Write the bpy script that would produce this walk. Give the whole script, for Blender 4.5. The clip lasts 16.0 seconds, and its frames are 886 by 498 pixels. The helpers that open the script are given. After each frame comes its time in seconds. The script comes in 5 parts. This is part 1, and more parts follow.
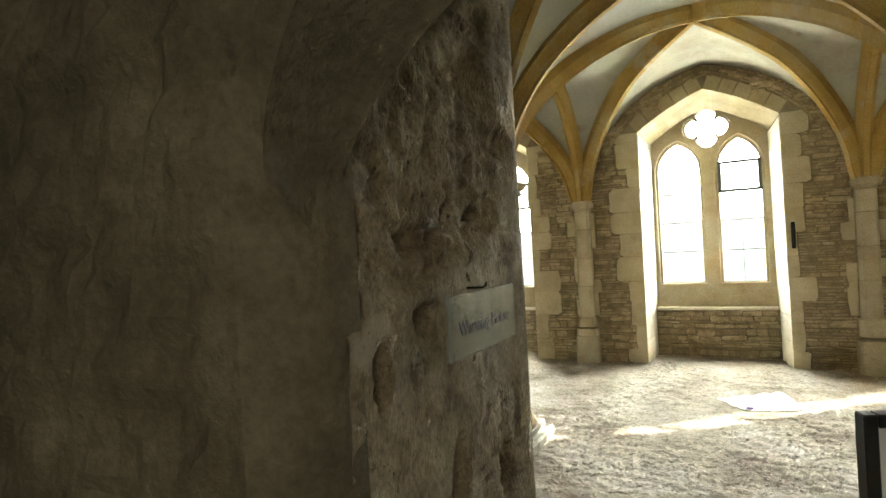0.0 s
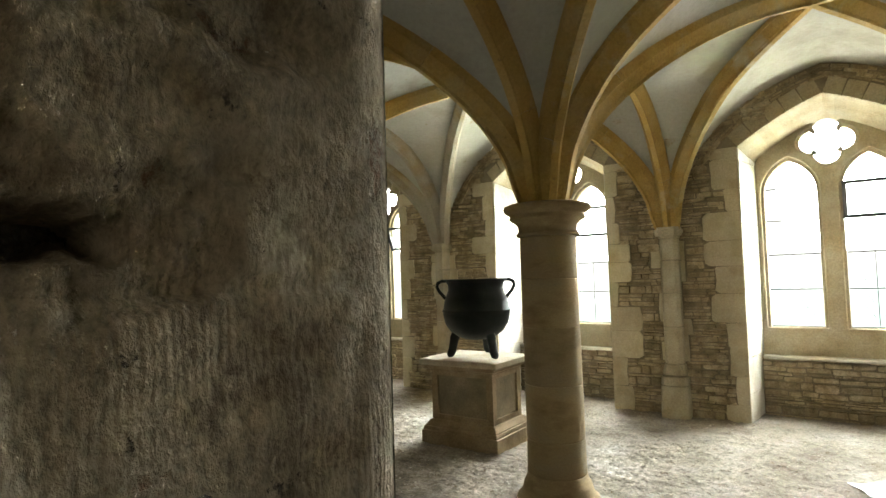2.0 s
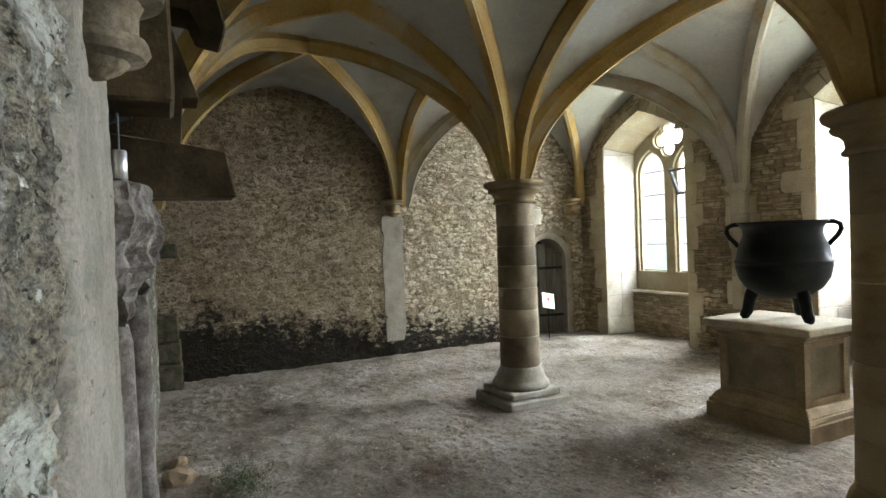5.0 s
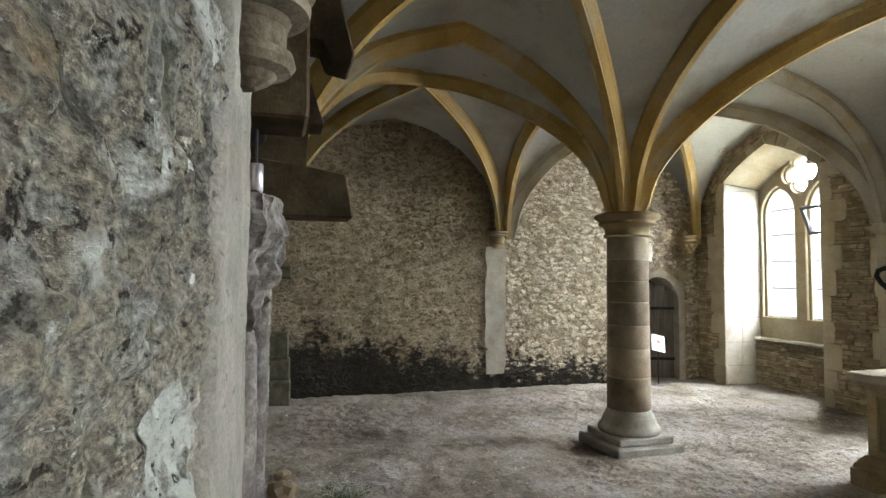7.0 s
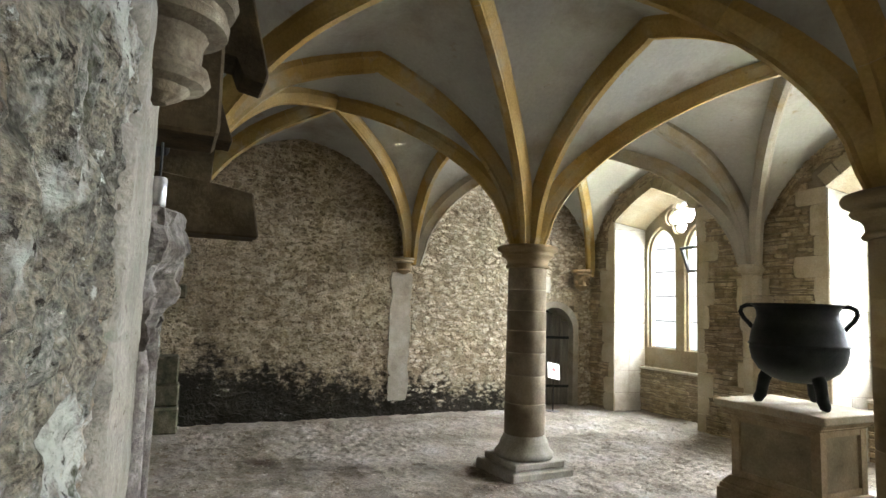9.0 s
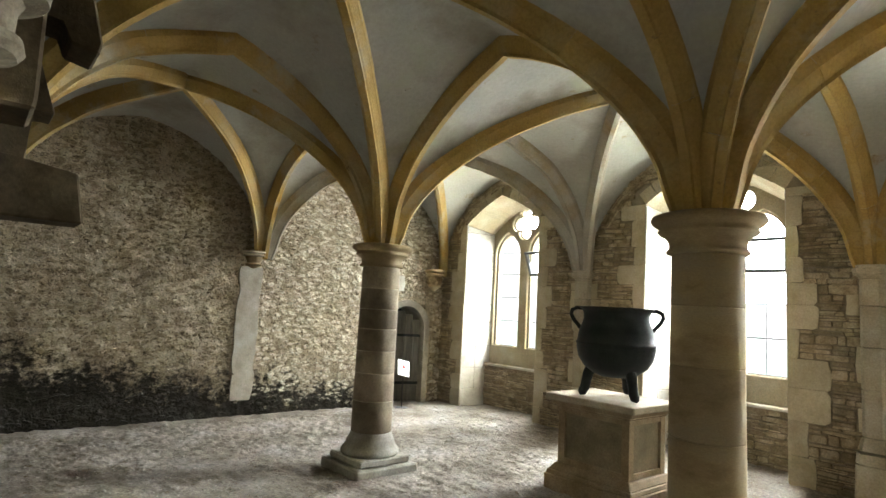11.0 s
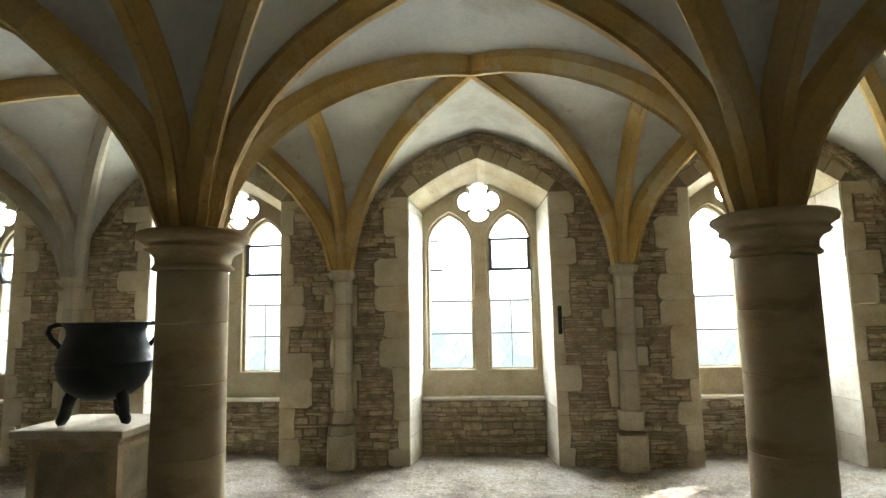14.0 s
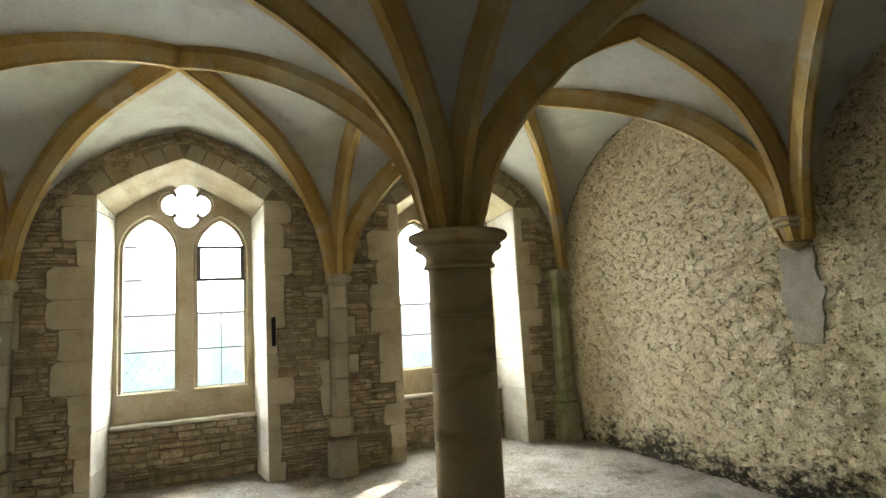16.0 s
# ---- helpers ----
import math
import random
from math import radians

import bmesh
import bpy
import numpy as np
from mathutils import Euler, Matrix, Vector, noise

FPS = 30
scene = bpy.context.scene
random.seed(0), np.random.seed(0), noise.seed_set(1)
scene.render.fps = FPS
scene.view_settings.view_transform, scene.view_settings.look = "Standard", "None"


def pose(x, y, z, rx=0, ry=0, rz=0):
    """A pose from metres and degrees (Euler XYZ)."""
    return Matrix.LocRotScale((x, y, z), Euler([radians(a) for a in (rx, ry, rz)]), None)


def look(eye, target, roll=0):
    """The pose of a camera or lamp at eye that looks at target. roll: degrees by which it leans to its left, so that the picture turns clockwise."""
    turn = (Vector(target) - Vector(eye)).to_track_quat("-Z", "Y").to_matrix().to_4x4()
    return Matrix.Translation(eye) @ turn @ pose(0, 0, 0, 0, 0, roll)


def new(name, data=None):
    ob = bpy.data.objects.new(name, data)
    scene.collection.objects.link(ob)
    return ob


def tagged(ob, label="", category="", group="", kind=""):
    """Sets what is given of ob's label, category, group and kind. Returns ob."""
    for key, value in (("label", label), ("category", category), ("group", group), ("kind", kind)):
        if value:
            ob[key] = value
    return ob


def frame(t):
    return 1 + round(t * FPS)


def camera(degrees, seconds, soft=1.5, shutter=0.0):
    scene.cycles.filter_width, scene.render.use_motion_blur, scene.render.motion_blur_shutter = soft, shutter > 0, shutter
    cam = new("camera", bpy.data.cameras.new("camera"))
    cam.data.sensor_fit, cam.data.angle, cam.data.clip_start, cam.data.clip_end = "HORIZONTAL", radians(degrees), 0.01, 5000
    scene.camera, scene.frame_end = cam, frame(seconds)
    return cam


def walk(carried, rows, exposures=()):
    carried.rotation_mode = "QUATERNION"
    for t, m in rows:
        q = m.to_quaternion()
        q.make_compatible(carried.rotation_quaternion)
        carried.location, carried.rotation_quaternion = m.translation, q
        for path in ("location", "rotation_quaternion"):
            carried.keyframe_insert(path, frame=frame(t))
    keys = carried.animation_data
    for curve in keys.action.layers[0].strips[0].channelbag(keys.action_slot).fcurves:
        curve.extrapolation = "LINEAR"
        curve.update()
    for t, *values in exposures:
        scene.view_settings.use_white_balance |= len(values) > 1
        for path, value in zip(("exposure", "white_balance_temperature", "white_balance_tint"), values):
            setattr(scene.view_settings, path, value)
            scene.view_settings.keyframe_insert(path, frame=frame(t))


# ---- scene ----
cam = camera(75.9, 16.0)
METRES, EYE, TILT, LEAN, TURN = 8.0, 1.5, 0.0, 0.0, 0.0
PATH = [
    (0, (0.247, -7.766, 1.627), (-0.663, -5.984, 1.627), -3.2),
    (0.5, (0.245, -7.513, 1.671), (-0.686, -5.744, 1.626), -4.5),
    (1, (0.235, -7.302, 1.675), (-0.751, -5.564, 1.751), -2.3),
    (1.5, (0.201, -7.083, 1.678), (-0.906, -5.417, 1.708), -2.5),
    (2, (0.139, -6.93, 1.66), (-1.022, -5.305, 1.761), -1.8),
    (2.5, (0.096, -6.774, 1.657), (-1.073, -5.153, 1.75), -3.5),
    (3, (0.09, -6.695, 1.636), (-1.079, -5.079, 1.784), -3.9),
    (3.5, (0.093, -6.558, 1.644), (-1.131, -4.98, 1.754), -4.5),
    (4, (0.043, -6.475, 1.597), (-1.39, -5.081, 1.656), -3.1),
    (4.5, (-0.019, -6.44, 1.598), (-1.66, -5.297, 1.648), -1.6),
    (5, (-0.072, -6.423, 1.581), (-1.873, -5.553, 1.554), -2.2),
    (7.5, (-0.148, -6.471, 1.526), (-2.071, -5.934, 1.637), 0.6),
    (8, (-0.125, -6.472, 1.518), (-2.015, -5.832, 1.664), 1.2),
    (8.5, (-0.111, -6.481, 1.522), (-1.954, -5.724, 1.688), 2.1),
    (9, (-0.095, -6.485, 1.529), (-1.896, -5.636, 1.727), 2.0),
    (11.5, (-0.022, -6.474, 1.559), (-1.466, -5.102, 1.742), 2.7),
    (12, (0.017, -6.463, 1.612), (-1.306, -4.972, 1.78), 1.8),
    (12.5, (0.041, -6.459, 1.619), (-1.046, -4.792, 1.825), 0.7),
    (13, (0.072, -6.412, 1.637), (-0.74, -4.594, 1.82), -1.4),
    (13.5, (0.113, -6.42, 1.593), (-0.366, -4.492, 1.827), 0.1),
    (14, (0.13, -6.405, 1.66), (-0.035, -4.424, 1.884), -1.1),
    (14.5, (0.14, -6.393, 1.656), (0.214, -4.401, 1.826), -2.5),
    (15, (0.167, -6.393, 1.65), (0.493, -4.427, 1.816), -2.7),
    (15.5, (0.183, -6.422, 1.654), (0.778, -4.527, 1.893), -3.0),
    (16, (0.199, -6.426, 1.661), (0.971, -4.595, 1.887), -2.9),
]
EXPOSURES = [
    (0.0, 3.34, 7300, 6), (0.7, 3.38, 7300, 6), (1.5, 3.20, 7100, 7), (2.5, 2.98, 6750, 10), (3.5, 2.82, 6450, 12), (4.5, 2.64, 6300, 13), (7.5, 2.90, 6300, 16),
    (9.0, 2.98, 6450, 16), (11.5, 3.06, 6550, 12), (12.5, 2.96, 6550, 12), (14.0, 2.66, 6450, 11), (16.0, 2.64, 6600, 10),
]
walk(cam, [(t, look(eye, target, roll)) for t, eye, target, roll in PATH], EXPOSURES)

# ---- world and light ----
world = bpy.data.worlds.new("world")
scene.world = world
world.use_nodes = True
wn = world.node_tree
sky = wn.nodes.new("ShaderNodeTexSky")
sky.sky_type = 'NISHITA'
sky.sun_disc = False
sky.sun_elevation = radians(27)
sky.sun_rotation = radians(49)
sky.air_density, sky.dust_density = 1.0, 3.0
wn.links.new(sky.outputs[0], wn.nodes["Background"].inputs[0])
wn.nodes["Background"].inputs[1].default_value = 0.06

sun = new("sun", bpy.data.lights.new("sun", "SUN"))
sun.data.energy, sun.data.angle, sun.data.color = 5.0, radians(0.6), (1.0, 0.95, 0.86)
sun.matrix_world = look((7.4, 6.4, 5.0), (0.0, 0.0, 0.0))


def window_light(x, width, power):
    """Skylight entering through one window opening."""
    ob = new("window_daylight", bpy.data.lights.new("window_daylight", "AREA"))
    ob.data.shape, ob.data.size, ob.data.size_y, ob.data.spread = "RECTANGLE", width, 1.7, radians(122)
    ob.data.energy, ob.data.color = power, (0.90, 0.965, 1.0)
    ob.matrix_world = look((x + 0.12, 1.20, 2.55), (x - 0.3, -2.1, 0.25))
    return ob


def lawn_light(x):
    """Daylight thrown up by the sunlit lawn below one window."""
    ob = new("lawn_daylight", bpy.data.lights.new("lawn_daylight", "AREA"))
    ob.data.shape, ob.data.size, ob.data.size_y, ob.data.spread = "RECTANGLE", 1.3, 0.5, radians(95)
    ob.data.energy, ob.data.color = 7.8, (0.95, 1.0, 0.86)
    ob.matrix_world = look((x, 1.15, 0.60), (x, -0.9, 3.6))
    return ob


WINDOWS = (-6.45, -3.10, 0.0, 3.13)
for wx in WINDOWS:
    window_light(wx, 1.35, 44)
    lawn_light(wx)

# unseen fill lamp added inside the closed passage to brighten the doorway
passage_fill = new("passage_fill_light", bpy.data.lights.new("passage_fill_light", "AREA"))
passage_fill.data.shape, passage_fill.data.size, passage_fill.data.size_y = "RECTANGLE", 1.0, 1.5
passage_fill.data.energy, passage_fill.data.color = 1.6, (1.0, 0.92, 0.80)
passage_fill.matrix_world = look((0.7, -9.25, 1.9), (-0.3, -7.0, 1.5))

# ---- materials ----


def material(name, tones, scale=6.0, rough=0.9, bump=0.3, fine=60.0, stretch=(1, 1, 1), island=0.0, spots=None, metal=0.0, dist=0.02, grain=0.22, grime=0.68, broad=True):
    """Weathered surface: broad stains between the tones, fine grain, relief on both scales. grime: how far dirt dulls the clean tones."""
    tones = [tuple(c * grime for c in t) for t in tones]
    m = bpy.data.materials.new(name)
    m.use_nodes = True
    n, k = m.node_tree.nodes, m.node_tree.links
    p = n["Principled BSDF"]
    tc, mp = n.new("ShaderNodeTexCoord"), n.new("ShaderNodeMapping")
    mp.inputs["Scale"].default_value = stretch
    geo = n.new("ShaderNodeNewGeometry")
    k.new(geo.outputs["Position"], mp.inputs["Vector"])
    a, b = n.new("ShaderNodeTexNoise"), n.new("ShaderNodeTexNoise")
    a.inputs["Scale"].default_value, a.inputs["Detail"].default_value, a.inputs["Roughness"].default_value = scale, 6, 0.6
    b.inputs["Scale"].default_value, b.inputs["Detail"].default_value, b.inputs["Roughness"].default_value = fine, 4, 0.7
    k.new(mp.outputs[0] if broad else geo.outputs["Position"], a.inputs["Vector"])
    k.new(mp.outputs[0], b.inputs["Vector"])
    ramp = n.new("ShaderNodeValToRGB")
    el = ramp.color_ramp.elements
    el[0].position, el[1].position = 0.3, 0.7
    el[0].color, el[1].color = (*tones[0], 1), (*tones[-1], 1)
    for i, t in enumerate(tones[1:-1]):
        e = el.new(0.3 + 0.4 * (i + 1) / (len(tones) - 1))
        e.color = (*t, 1)
    k.new(a.outputs["Fac"], ramp.inputs[0])
    mix = n.new("ShaderNodeMix")
    mix.data_type, mix.blend_type = "RGBA", "OVERLAY"
    mix.inputs["Factor"].default_value = grain
    k.new(ramp.outputs[0], mix.inputs["A"])
    cr = n.new("ShaderNodeMapRange")
    cr.inputs["From Min"].default_value, cr.inputs["From Max"].default_value = 0.30, 0.70
    k.new(b.outputs["Fac"], cr.inputs["Value"])
    k.new(cr.outputs[0], mix.inputs["B"])
    colour = mix.outputs["Result"]
    if island:
        hsv, mr = n.new("ShaderNodeHueSaturation"), n.new("ShaderNodeMapRange")
        mr.inputs["To Min"].default_value, mr.inputs["To Max"].default_value = 1 - island, 1 + island
        oi, add, fr = n.new("ShaderNodeObjectInfo"), n.new("ShaderNodeMath"), n.new("ShaderNodeMath")
        fr.operation = "FRACT"
        k.new(geo.outputs["Random Per Island"], add.inputs[0])
        k.new(oi.outputs["Random"], add.inputs[1])
        k.new(add.outputs[0], fr.inputs[0])
        k.new(fr.outputs[0], mr.inputs["Value"])
        k.new(mr.outputs[0], hsv.inputs["Value"])
        k.new(colour, hsv.inputs["Color"])
        colour = hsv.outputs[0]
    if spots:
        v, r2, mx = n.new("ShaderNodeTexNoise"), n.new("ShaderNodeValToRGB"), n.new("ShaderNodeMix")
        v.inputs["Scale"].default_value, v.inputs["Detail"].default_value = spots[1], 8
        v.inputs["Roughness"].default_value = 0.75
        k.new(mp.outputs[0], v.inputs["Vector"])
        r2.color_ramp.elements[0].position, r2.color_ramp.elements[1].position = spots[2], spots[2] + 0.06
        mx.data_type = "RGBA"
        k.new(v.outputs["Fac"], r2.inputs[0])
        k.new(r2.outputs[0], mx.inputs["Factor"])
        k.new(colour, mx.inputs["A"])
        mx.inputs["B"].default_value = (*spots[0], 1)
        colour = mx.outputs["Result"]
    k.new(colour, p.inputs["Base Color"])
    p.inputs["Roughness"].default_value, p.inputs["Metallic"].default_value = rough, metal
    if rough > 0.8:
        p.inputs["Specular IOR Level"].default_value = 0.2
    height = a.outputs["Fac"]
    if spots:
        pit = n.new("ShaderNodeMath")
        pit.operation = "MULTIPLY_ADD"
        pit.inputs[1].default_value = -0.35
        k.new(r2.outputs[0], pit.inputs[0])
        k.new(a.outputs["Fac"], pit.inputs[2])
        height = pit.outputs[0]
    mul, bp = n.new("ShaderNodeMath"), n.new("ShaderNodeBump")
    mul.operation = "MULTIPLY_ADD"
    mul.inputs[1].default_value = 0.45
    k.new(b.outputs["Fac"], mul.inputs[0])
    k.new(height, mul.inputs[2])
    k.new(mul.outputs[0], bp.inputs["Height"])
    bp.inputs["Strength"].default_value, bp.inputs["Distance"].default_value = bump, dist
    k.new(bp.outputs[0], p.inputs["Normal"])
    return m


def weather(m, layers, stretch=(1, 1, 1)):
    """Lays patches over a material: (colour, size, threshold, softness, relief) each."""
    n, k = m.node_tree.nodes, m.node_tree.links
    p, bump = n["Principled BSDF"], [x for x in n if x.type == "BUMP"][0]
    geo = [x for x in n if x.type == "NEW_GEOMETRY"][0]
    for i, (tint, size, level, soft, relief) in enumerate(layers):
        mp, t, r, mx, ad = n.new("ShaderNodeMapping"), n.new("ShaderNodeTexNoise"), n.new("ShaderNodeMapRange"), n.new("ShaderNodeMix"), n.new("ShaderNodeMath")
        mp.inputs["Location"].default_value = (3.7 * i + 1.3, 5.1 * i, 2.9 * i)
        mp.inputs["Scale"].default_value = stretch
        k.new(geo.outputs["Position"], mp.inputs[0])
        t.inputs["Scale"].default_value, t.inputs["Detail"].default_value, t.inputs["Roughness"].default_value = size, 9, 0.68
        k.new(mp.outputs[0], t.inputs["Vector"])
        r.inputs["From Min"].default_value, r.inputs["From Max"].default_value = level, level + soft
        k.new(t.outputs["Fac"], r.inputs["Value"])
        mx.data_type = "RGBA"
        mx.inputs["B"].default_value = (*tint, 1)
        k.new(r.outputs[0], mx.inputs["Factor"])
        k.new(p.inputs["Base Color"].links[0].from_socket, mx.inputs["A"])
        k.new(mx.outputs["Result"], p.inputs["Base Color"])
        if relief:
            ad.operation = "MULTIPLY_ADD"
            ad.inputs[1].default_value = relief
            k.new(r.outputs[0], ad.inputs[0])
            k.new(bump.inputs["Height"].links[0].from_socket, ad.inputs[2])
            k.new(ad.outputs[0], bump.inputs["Height"])
    return m


M_WEB = weather(material("limewashed_web", ((0.36, 0.33, 0.26), (0.56, 0.54, 0.48), (0.50, 0.50, 0.45)), 1.1, 0.95, 0.15, 30, spots=((0.24, 0.19, 0.13), 4.2, 0.67), grain=0.09), (
    ((0.36, 0.375, 0.285), 0.9, 0.55, 0.16, 0.0), ((0.27, 0.215, 0.135), 2.6, 0.63, 0.07, -0.1), ((0.13, 0.10, 0.065), 13.0, 0.70, 0.03, -0.4)))
M_RIB = weather(material("ochre_rib_stone", ((0.42, 0.265, 0.075), (0.50, 0.335, 0.115), (0.50, 0.40, 0.22)), 1.8, 0.9, 0.3, 50, grain=0.18, island=0.12, grime=0.76), (((0.40, 0.35, 0.25), 1.4, 0.545, 0.12, 0.0), ((0.22, 0.15, 0.06), 9.0, 0.64, 0.06, -0.2)))
M_RIB_PALE = material("limewashed_rib_stone", ((0.40, 0.28, 0.11), (0.50, 0.45, 0.36), (0.54, 0.51, 0.44)), 1.6, 0.9, 0.3, 50, grain=0.14, island=0.08)
M_ASHLAR = material("ashlar_limestone", ((0.40, 0.32, 0.19), (0.50, 0.42, 0.28), (0.56, 0.50, 0.37)), 3.0, 0.9, 0.25, 55, island=0.12)
M_QUOIN = material("cream_quoin_stone", ((0.44, 0.36, 0.23), (0.55, 0.475, 0.335), (0.62, 0.555, 0.42)), 3.0, 0.9, 0.3, 55, island=0.10, grime=0.80, grain=0.16)
M_PALE = material("pale_dressed_stone", ((0.44, 0.37, 0.25), (0.55, 0.48, 0.355), (0.61, 0.555, 0.44)), 4.5, 0.9, 0.4, 60, island=0.08)
M_COLUMN = material("column_stone", ((0.28, 0.19, 0.095), (0.45, 0.34, 0.19), (0.42, 0.345, 0.225)), 2.6, 0.85, 0.2, 70, stretch=(1, 1, 2.2), island=0.13, grain=0.12)
M_RUBBLE = material("rubble_stone", ((0.25, 0.195, 0.12), (0.40, 0.32, 0.21), (0.53, 0.445, 0.32)), 9.0, 0.95, 0.6, 60, island=0.26, grain=0.3, grime=0.78)
M_MORTAR = material("lime_mortar", ((0.19, 0.15, 0.10), (0.29, 0.24, 0.17), (0.38, 0.32, 0.24)), 4.0, 0.95, 0.5, 70)
M_FLOOR = material("dirt_floor", ((0.17, 0.125, 0.083), (0.43, 0.375, 0.30), (0.58, 0.54, 0.475)), 1.5, 0.95, 0.8, 34, spots=((0.21, 0.155, 0.10), 11.0, 0.59), dist=0.04, grain=0.4, grime=0.55)
# Dark tones put the dimness of the passage into the plaster colour.
M_DARKWALL = material("dim_passage_plaster", ((0.12, 0.11, 0.075), (0.22, 0.195, 0.135), (0.34, 0.31, 0.22)), 4.0, 0.9, 0.6, 60, spots=((0.10, 0.09, 0.07), 9.0, 0.64), dist=0.03)
M_LIME = material("limewashed_reveal", ((0.50, 0.45, 0.35), (0.66, 0.62, 0.53), (0.74, 0.715, 0.65)), 3.5, 0.9, 0.35, 50, grain=0.16, grime=0.88, island=0.07)
M_ALGAE = material("algae_stone", ((0.22, 0.26, 0.10), (0.42, 0.41, 0.24), (0.60, 0.55, 0.42)), 4.0, 0.9, 0.25, 50)
# Fireplace soot; the same black is painted where deep shade lies.
M_SOOT_SHADE = material("soot_and_shade_stone", ((0.012, 0.011, 0.010), (0.03, 0.027, 0.024), (0.065, 0.058, 0.048)), 5.0, 0.95, 0.5, 40)
M_HOOD = material("smoked_hood_stone", ((0.055, 0.038, 0.018), (0.115, 0.083, 0.043), (0.185, 0.14, 0.078)), 4.0, 0.9, 0.35, 45)
M_PLASTER = material("white_lime_plaster", ((0.34, 0.30, 0.23), (0.45, 0.405, 0.325), (0.53, 0.49, 0.41)), 6.0, 0.95, 0.35, 60, spots=((0.26, 0.24, 0.18), 5.0, 0.58))
M_PAPER = material("white_sheet", ((0.78, 0.79, 0.82), (0.83, 0.84, 0.86)), 5.0, 0.35, 0.05, grime=1.0)
M_INK = material("dark_print", ((0.02, 0.02, 0.025), (0.03, 0.03, 0.035)), 10, 0.5, 0.0, grime=1.0)
M_RED = material("red_print", ((0.45, 0.06, 0.05), (0.55, 0.09, 0.07)), 10, 0.5, 0.0, grime=1.0)
M_PURPLE = material("purple_plastic", ((0.10, 0.06, 0.22), (0.13, 0.08, 0.27)), 10, 0.35, 0.0, grime=1.0)
M_BLACKFRAME = material("black_painted_wood", ((0.012, 0.012, 0.012), (0.02, 0.02, 0.02)), 12, 0.45, 0.1, grime=1.0)
M_STEEL = material("brushed_steel", ((0.55, 0.57, 0.60), (0.66, 0.68, 0.70)), 20, 0.3, 0.05, metal=0.9, grime=1.0)
M_CHIP = material("stone_chip", ((0.30, 0.26, 0.20), (0.48, 0.43, 0.36), (0.58, 0.54, 0.47)), 3.0, 0.95, 0.2, 50, island=0.25)
M_IRON = material("black_iron", ((0.006, 0.009, 0.008), (0.010, 0.013, 0.012), (0.014, 0.017, 0.015)), 8.0, 0.6, 0.15, 90, metal=0.1, grime=1.0)
M_IRON.node_tree.nodes["Principled BSDF"].inputs["Specular IOR Level"].default_value = 0.22
M_OAK = material("old_oak", ((0.10, 0.088, 0.066), (0.17, 0.15, 0.115), (0.23, 0.205, 0.16)), 4.0, 0.8, 0.3, 40, stretch=(6, 6, 0.6))
M_LEAD = material("window_lead", ((0.05, 0.05, 0.055), (0.07, 0.07, 0.075)), 8, 0.6, 0.1, grime=1.0)
M_MOSSY = material("mossy_dark_stone", ((0.045, 0.05, 0.03), (0.13, 0.12, 0.075), (0.24, 0.21, 0.15)), 9.0, 0.95, 0.4, 60, grain=0.3)
M_GRASS = material("grass", ((0.045, 0.10, 0.03), (0.08, 0.14, 0.045)), 2.0, 0.9, 0.4, 30, grime=1.0)
M_LEAF = material("leaves", ((0.03, 0.07, 0.02), (0.07, 0.12, 0.04)), 2.0, 0.8, 0.4, 30, island=0.4, grime=1.0)

M_GLASS = bpy.data.materials.new("window_glass")
M_GLASS.use_nodes = True
gp = M_GLASS.node_tree.nodes["Principled BSDF"]
gp.inputs["Base Color"].default_value = (0.92, 0.97, 0.95, 1)
gp.inputs["Transmission Weight"].default_value, gp.inputs["Roughness"].default_value, gp.inputs["IOR"].default_value = 1.0, 0.04, 1.1

# ---- building helpers ----


def part(name, bm, mat, parent=None, label="", smooth=False, bevel=0.0):
    """Links a bmesh as one mesh object under a thing or a part."""
    me = bpy.data.meshes.new(name)
    if bevel:
        bmesh.ops.bevel(bm, geom=bm.edges[:], offset=bevel, segments=1, affect="EDGES", clamp_overlap=True)
    bmesh.ops.recalc_face_normals(bm, faces=bm.faces[:])
    bm.to_mesh(me)
    bm.free()
    if smooth:
        for f in me.polygons:
            f.use_smooth = True
    me.materials.append(mat)
    ob = new(name, me)
    if parent:
        ob.parent = parent
    if label:
        tagged(ob, label)
    return ob


def box(bm, x0, x1, y0, y1, z0, z1):
    v = [bm.verts.new(c) for c in ((x0, y0, z0), (x1, y0, z0), (x1, y1, z0), (x0, y1, z0), (x0, y0, z1), (x1, y0, z1), (x1, y1, z1), (x0, y1, z1))]
    for f in ((0, 3, 2, 1), (4, 5, 6, 7), (0, 1, 5, 4), (1, 2, 6, 5), (2, 3, 7, 6), (3, 0, 4, 7)):
        bm.faces.new([v[i] for i in f])
    return v


def slab(bm, pts0, pts1):
    """A closed prism between two rings of points."""
    a, b = [bm.verts.new(p) for p in pts0], [bm.verts.new(p) for p in pts1]
    n = len(a)
    bm.faces.new(a[::-1])
    bm.faces.new(b)
    for i in range(n):
        bm.faces.new((a[i], a[(i + 1) % n], b[(i + 1) % n], b[i]))


